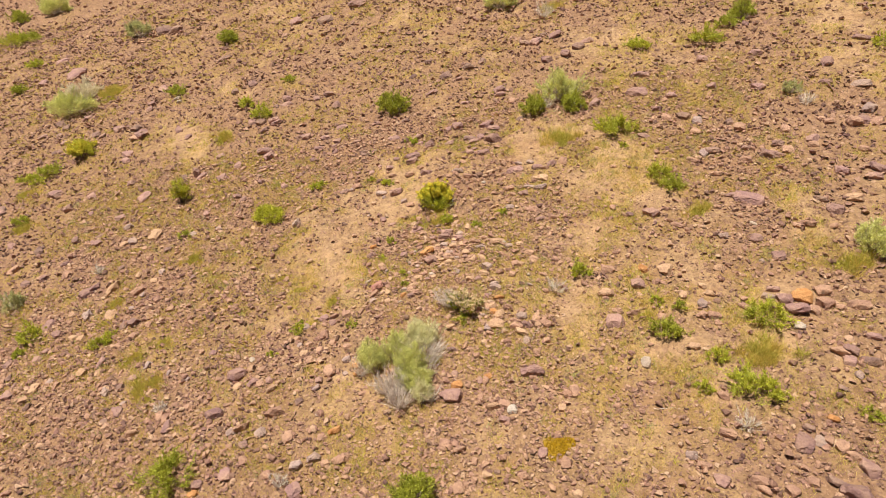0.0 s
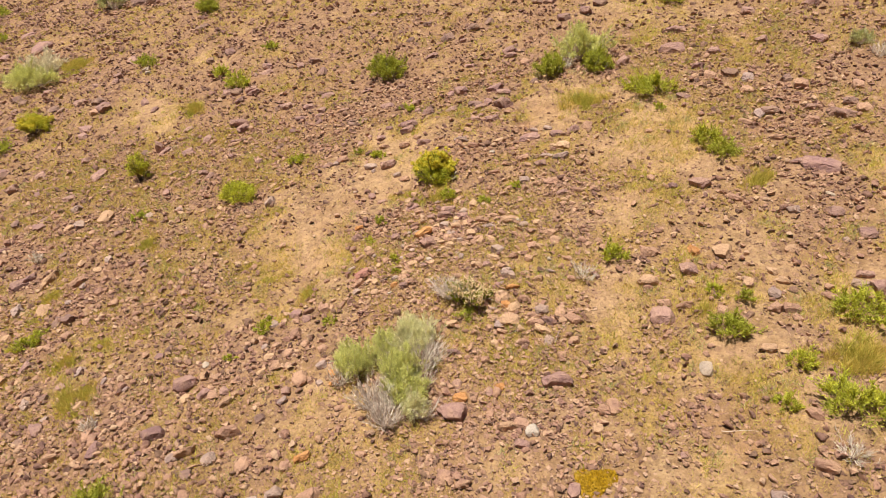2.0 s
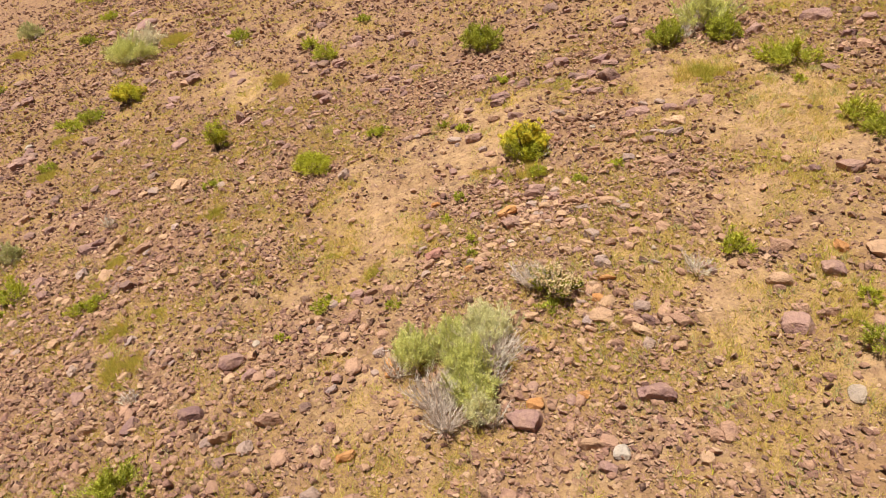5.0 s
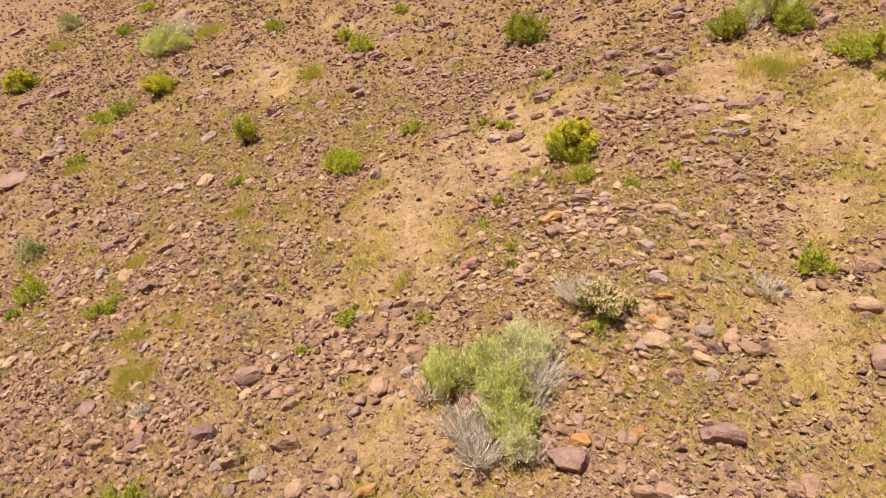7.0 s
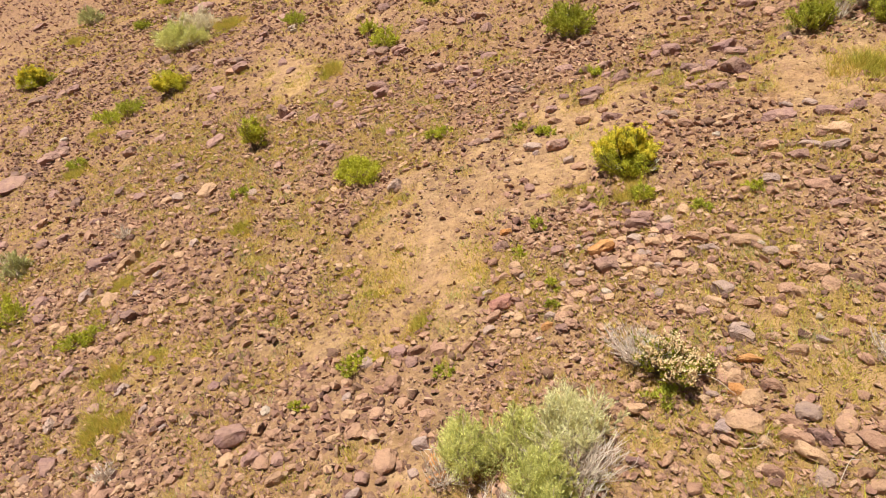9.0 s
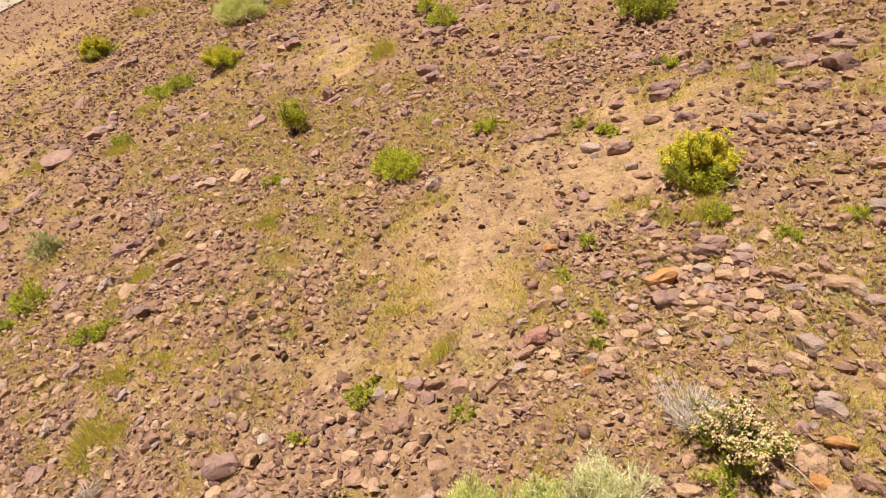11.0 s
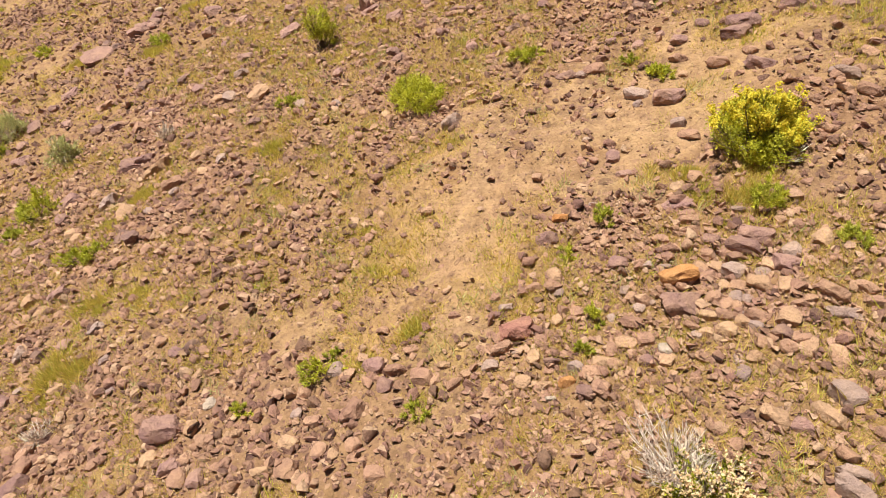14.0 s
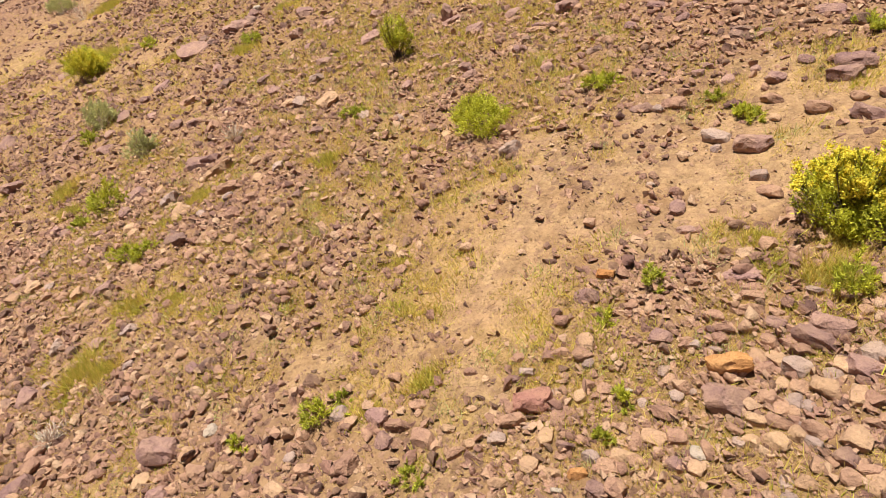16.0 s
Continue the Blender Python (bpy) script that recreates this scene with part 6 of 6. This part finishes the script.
stone(1.58, 9.23, 0.14, 0.06, 0.06, -20, "brown")
stone(1.11, 9.36, 0.12, 0.09, 0.06, -14, "brown")
stone(0.54, 9.85, 0.10, 0.12, 0.05, -7, "tan")
stone(0.66, 9.84, 0.10, 0.09, 0.05, -8, "tan")
stone(0.71, 9.03, 0.09, 0.11, 0.04, -10, "purple")
stone(0.77, 9.05, 0.06, 0.08, 0.03, -11, "grey")
stone(0.88, 8.62, 0.14, 0.17, 0.07, -14, "tan")
stone(0.79, 8.70, 0.13, 0.09, 0.06, -12, "rust")
stone(0.64, 8.68, 0.11, 0.05, 0.05, -10, "grey")
stone(0.68, 8.63, 0.06, 0.07, 0.03, -11, "brown")
stone(0.62, 8.57, 0.07, 0.08, 0.03, -10, "brown")
stone(0.65, 8.50, 0.10, 0.10, 0.05, -11, "tan")
stone(1.39, 8.39, 0.14, 0.14, 0.07, -21, "brown")
stone(1.40, 8.48, 0.10, 0.08, 0.05, -21, "tan")
stone(0.70, 8.40, 0.12, 0.11, 0.05, -12, "grey")
stone(0.72, 8.31, 0.14, 0.06, 0.06, -13, "brown")
stone(1.39, 8.29, 0.12, 0.09, 0.06, -22, "tan")
stone(0.59, 8.40, 0.10, 0.08, 0.05, -10, "brown")
stone(0.94, 8.08, 0.14, 0.06, 0.07, -17, "brown")
stone(1.22, 8.05, 0.12, 0.14, 0.06, -21, "grey")
stone(1.49, 8.02, 0.12, 0.09, 0.06, -25, "tan")
stone(0.65, 8.20, 0.12, 0.09, 0.06, -12, "tan")
stone(1.20, 9.00, 0.15, 0.07, 0.07, -16, "tan")
stone(1.36, 9.10, 0.11, 0.05, 0.05, -18, "grey")
stone(0.67, 8.88, 0.09, 0.10, 0.04, -10, "brown")
stone(0.70, 8.79, 0.09, 0.09, 0.04, -11, "brown")
stone(-7.43, 12.58, 0.15, 0.18, 0.07, 42, "dark")
stone(-5.05, 10.99, 0.13, 0.16, 0.06, 37, "grey")
stone(-4.38, 10.70, 0.12, 0.12, 0.06, 35, "dark")
stone(-5.14, 10.80, 0.15, 0.15, 0.07, 39, "tan")
stone(-4.89, 10.27, 0.14, 0.14, 0.06, 40, "brown")
stone(-4.87, 9.76, 0.13, 0.10, 0.06, 42, "brown")
stone(-6.25, 9.83, 0.15, 0.18, 0.07, 49, "tan")
stone(-5.69, 11.82, 0.11, 0.14, 0.05, 37, "brown")
stone(-3.98, 9.99, 0.09, 0.07, 0.04, 35, "tan")
stone(-2.81, 8.42, 0.13, 0.14, 0.06, 35, "tan")
stone(-2.60, 8.11, 0.13, 0.15, 0.06, 35, "brown")
stone(-2.97, 8.15, 0.15, 0.13, 0.07, 39, "tan")
stone(-2.48, 8.15, 0.11, 0.13, 0.05, 33, "purple")
stone(-2.33, 8.08, 0.11, 0.09, 0.05, 32, "tan")
stone(-3.28, 8.99, 0.09, 0.08, 0.04, 35, "brown")
stone(-2.85, 8.63, 0.10, 0.11, 0.05, 34, "white")
stone(-2.10, 9.13, 0.13, 0.14, 0.06, 23, "grey")
stone(-1.67, 9.10, 0.12, 0.12, 0.05, 19, "purple")
stone(-1.99, 8.73, 0.12, 0.08, 0.05, 24, "brown")
stone(-2.03, 8.55, 0.14, 0.12, 0.07, 26, "tan")
stone(-1.80, 8.58, 0.13, 0.11, 0.06, 23, "brown")
stone(-1.70, 8.58, 0.07, 0.09, 0.03, 22, "tan")
stone(-1.77, 8.38, 0.11, 0.13, 0.05, 23, "brown")
stone(-1.48, 8.16, 0.08, 0.09, 0.04, 21, "brown")
stone(-1.36, 8.33, 0.15, 0.09, 0.07, 18, "grey")
stone(-1.22, 8.21, 0.10, 0.12, 0.05, 17, "rust")
stone(-1.73, 8.04, 0.12, 0.12, 0.06, 25, "purple")
stone(-2.02, 8.09, 0.09, 0.10, 0.04, 28, "tan")
stone(-1.79, 8.20, 0.09, 0.05, 0.04, 25, "brown")
stone(-1.38, 8.57, 0.14, 0.10, 0.06, 18, "brown")
stone(-1.36, 8.12, 0.09, 0.09, 0.04, 19, "grey")
stone(-1.75, 7.91, 0.13, 0.06, 0.06, 26, "grey")
stone(-1.62, 8.67, 0.12, 0.10, 0.06, 20, "brown")
stone(-2.46, 8.50, 0.10, 0.06, 0.05, 31, "tan")
stone(-2.37, 8.32, 0.08, 0.07, 0.04, 31, "brown")
stone(-2.14, 8.75, 0.10, 0.08, 0.04, 26, "grey")
stone(5.23, 12.15, 0.14, 0.16, 0.06, -23, "dark")
stone(5.30, 9.30, 0.15, 0.11, 0.07, -30, "brown")
stone(4.74, 9.51, 0.13, 0.06, 0.05, -27, "white")
stone(3.06, 10.15, 0.15, 0.08, 0.07, -17, "purple")
stone(3.75, 8.30, 0.15, 0.09, 0.07, -24, "tan")
stone(4.69, 7.59, 0.15, 0.11, 0.07, -32, "white")
stone(3.40, 8.35, 0.12, 0.14, 0.05, -22, "tan")
stone(2.69, 9.39, 0.13, 0.06, 0.05, -16, "brown")
stone(2.85, 9.29, 0.09, 0.07, 0.04, -17, "tan")
stone(5.11, 8.65, 0.13, 0.08, 0.06, -31, "tan")
stone(4.63, 8.79, 0.09, 0.07, 0.04, -28, "grey")
stone(3.04, 8.05, 0.12, 0.14, 0.05, -21, "brown")
stone(2.69, 7.37, 0.14, 0.16, 0.06, -20, "white")
stone(4.28, 5.98, 0.15, 0.14, 0.07, -36, "grey")
stone(4.37, 5.96, 0.12, 0.14, 0.06, -36, "brown")
stone(5.05, 6.74, 0.11, 0.13, 0.05, -37, "grey")
stone(2.88, 6.01, 0.14, 0.12, 0.07, -26, "grey")
stone(2.24, 6.51, 0.06, 0.07, 0.03, -19, "purple")
stone(2.41, 6.48, 0.07, 0.05, 0.03, -20, "brown")
stone(4.78, 6.59, 0.11, 0.07, 0.05, -36, "dark")
stone(0.21, 7.78, 0.11, 0.13, 0.05, -2, "purple")
stone(0.66, 7.65, 0.14, 0.10, 0.06, -5, "rust")
stone(0.56, 7.62, 0.09, 0.11, 0.04, -4, "purple")
stone(0.54, 7.34, 0.09, 0.11, 0.04, -4, "brown")
stone(0.94, 7.01, 0.14, 0.13, 0.06, -8, "white")
stone(0.83, 6.90, 0.15, 0.13, 0.07, -7, "purple")
stone(1.56, 6.97, 0.13, 0.13, 0.06, -13, "tan")
stone(1.75, 7.16, 0.15, 0.18, 0.07, -14, "brown")
stone(1.65, 7.16, 0.14, 0.09, 0.06, -13, "brown")
stone(1.51, 6.21, 0.14, 0.17, 0.07, -14, "brown")
stone(1.25, 6.37, 0.13, 0.16, 0.06, -11, "purple")
stone(0.08, 6.72, 0.15, 0.18, 0.07, -1, "brown")
stone(0.44, 6.41, 0.10, 0.10, 0.05, -4, "brown")
stone(0.58, 6.19, 0.14, 0.10, 0.07, -5, "tan")
stone(1.59, 5.84, 0.14, 0.10, 0.06, -15, "tan")
stone(0.70, 6.23, 0.09, 0.06, 0.04, -6, "dark")
stone(1.50, 14.37, 0.15, 0.18, 0.07, -6, "brown")
stone(-2.09, 17.70, 0.15, 0.11, 0.06, 7, "dark")
stone(-2.85, 7.37, 0.15, 0.13, 0.07, 21, "grey")
stone(-1.67, 7.46, 0.06, 0.08, 0.03, 13, "grey")
stone(-1.56, 7.09, 0.11, 0.13, 0.05, 12, "brown")
stone(-1.97, 7.73, 0.12, 0.12, 0.05, 14, "dark")
stone(-3.18, 6.60, 0.15, 0.11, 0.07, 26, "rust")
stone(-2.63, 7.15, 0.13, 0.11, 0.06, 20, "dark")
stone(-0.78, 7.11, 0.14, 0.06, 0.06, 6, "brown")
stone(-1.16, 6.58, 0.12, 0.10, 0.06, 10, "brown")
stone(-2.57, 6.91, 0.13, 0.15, 0.06, 20, "brown")
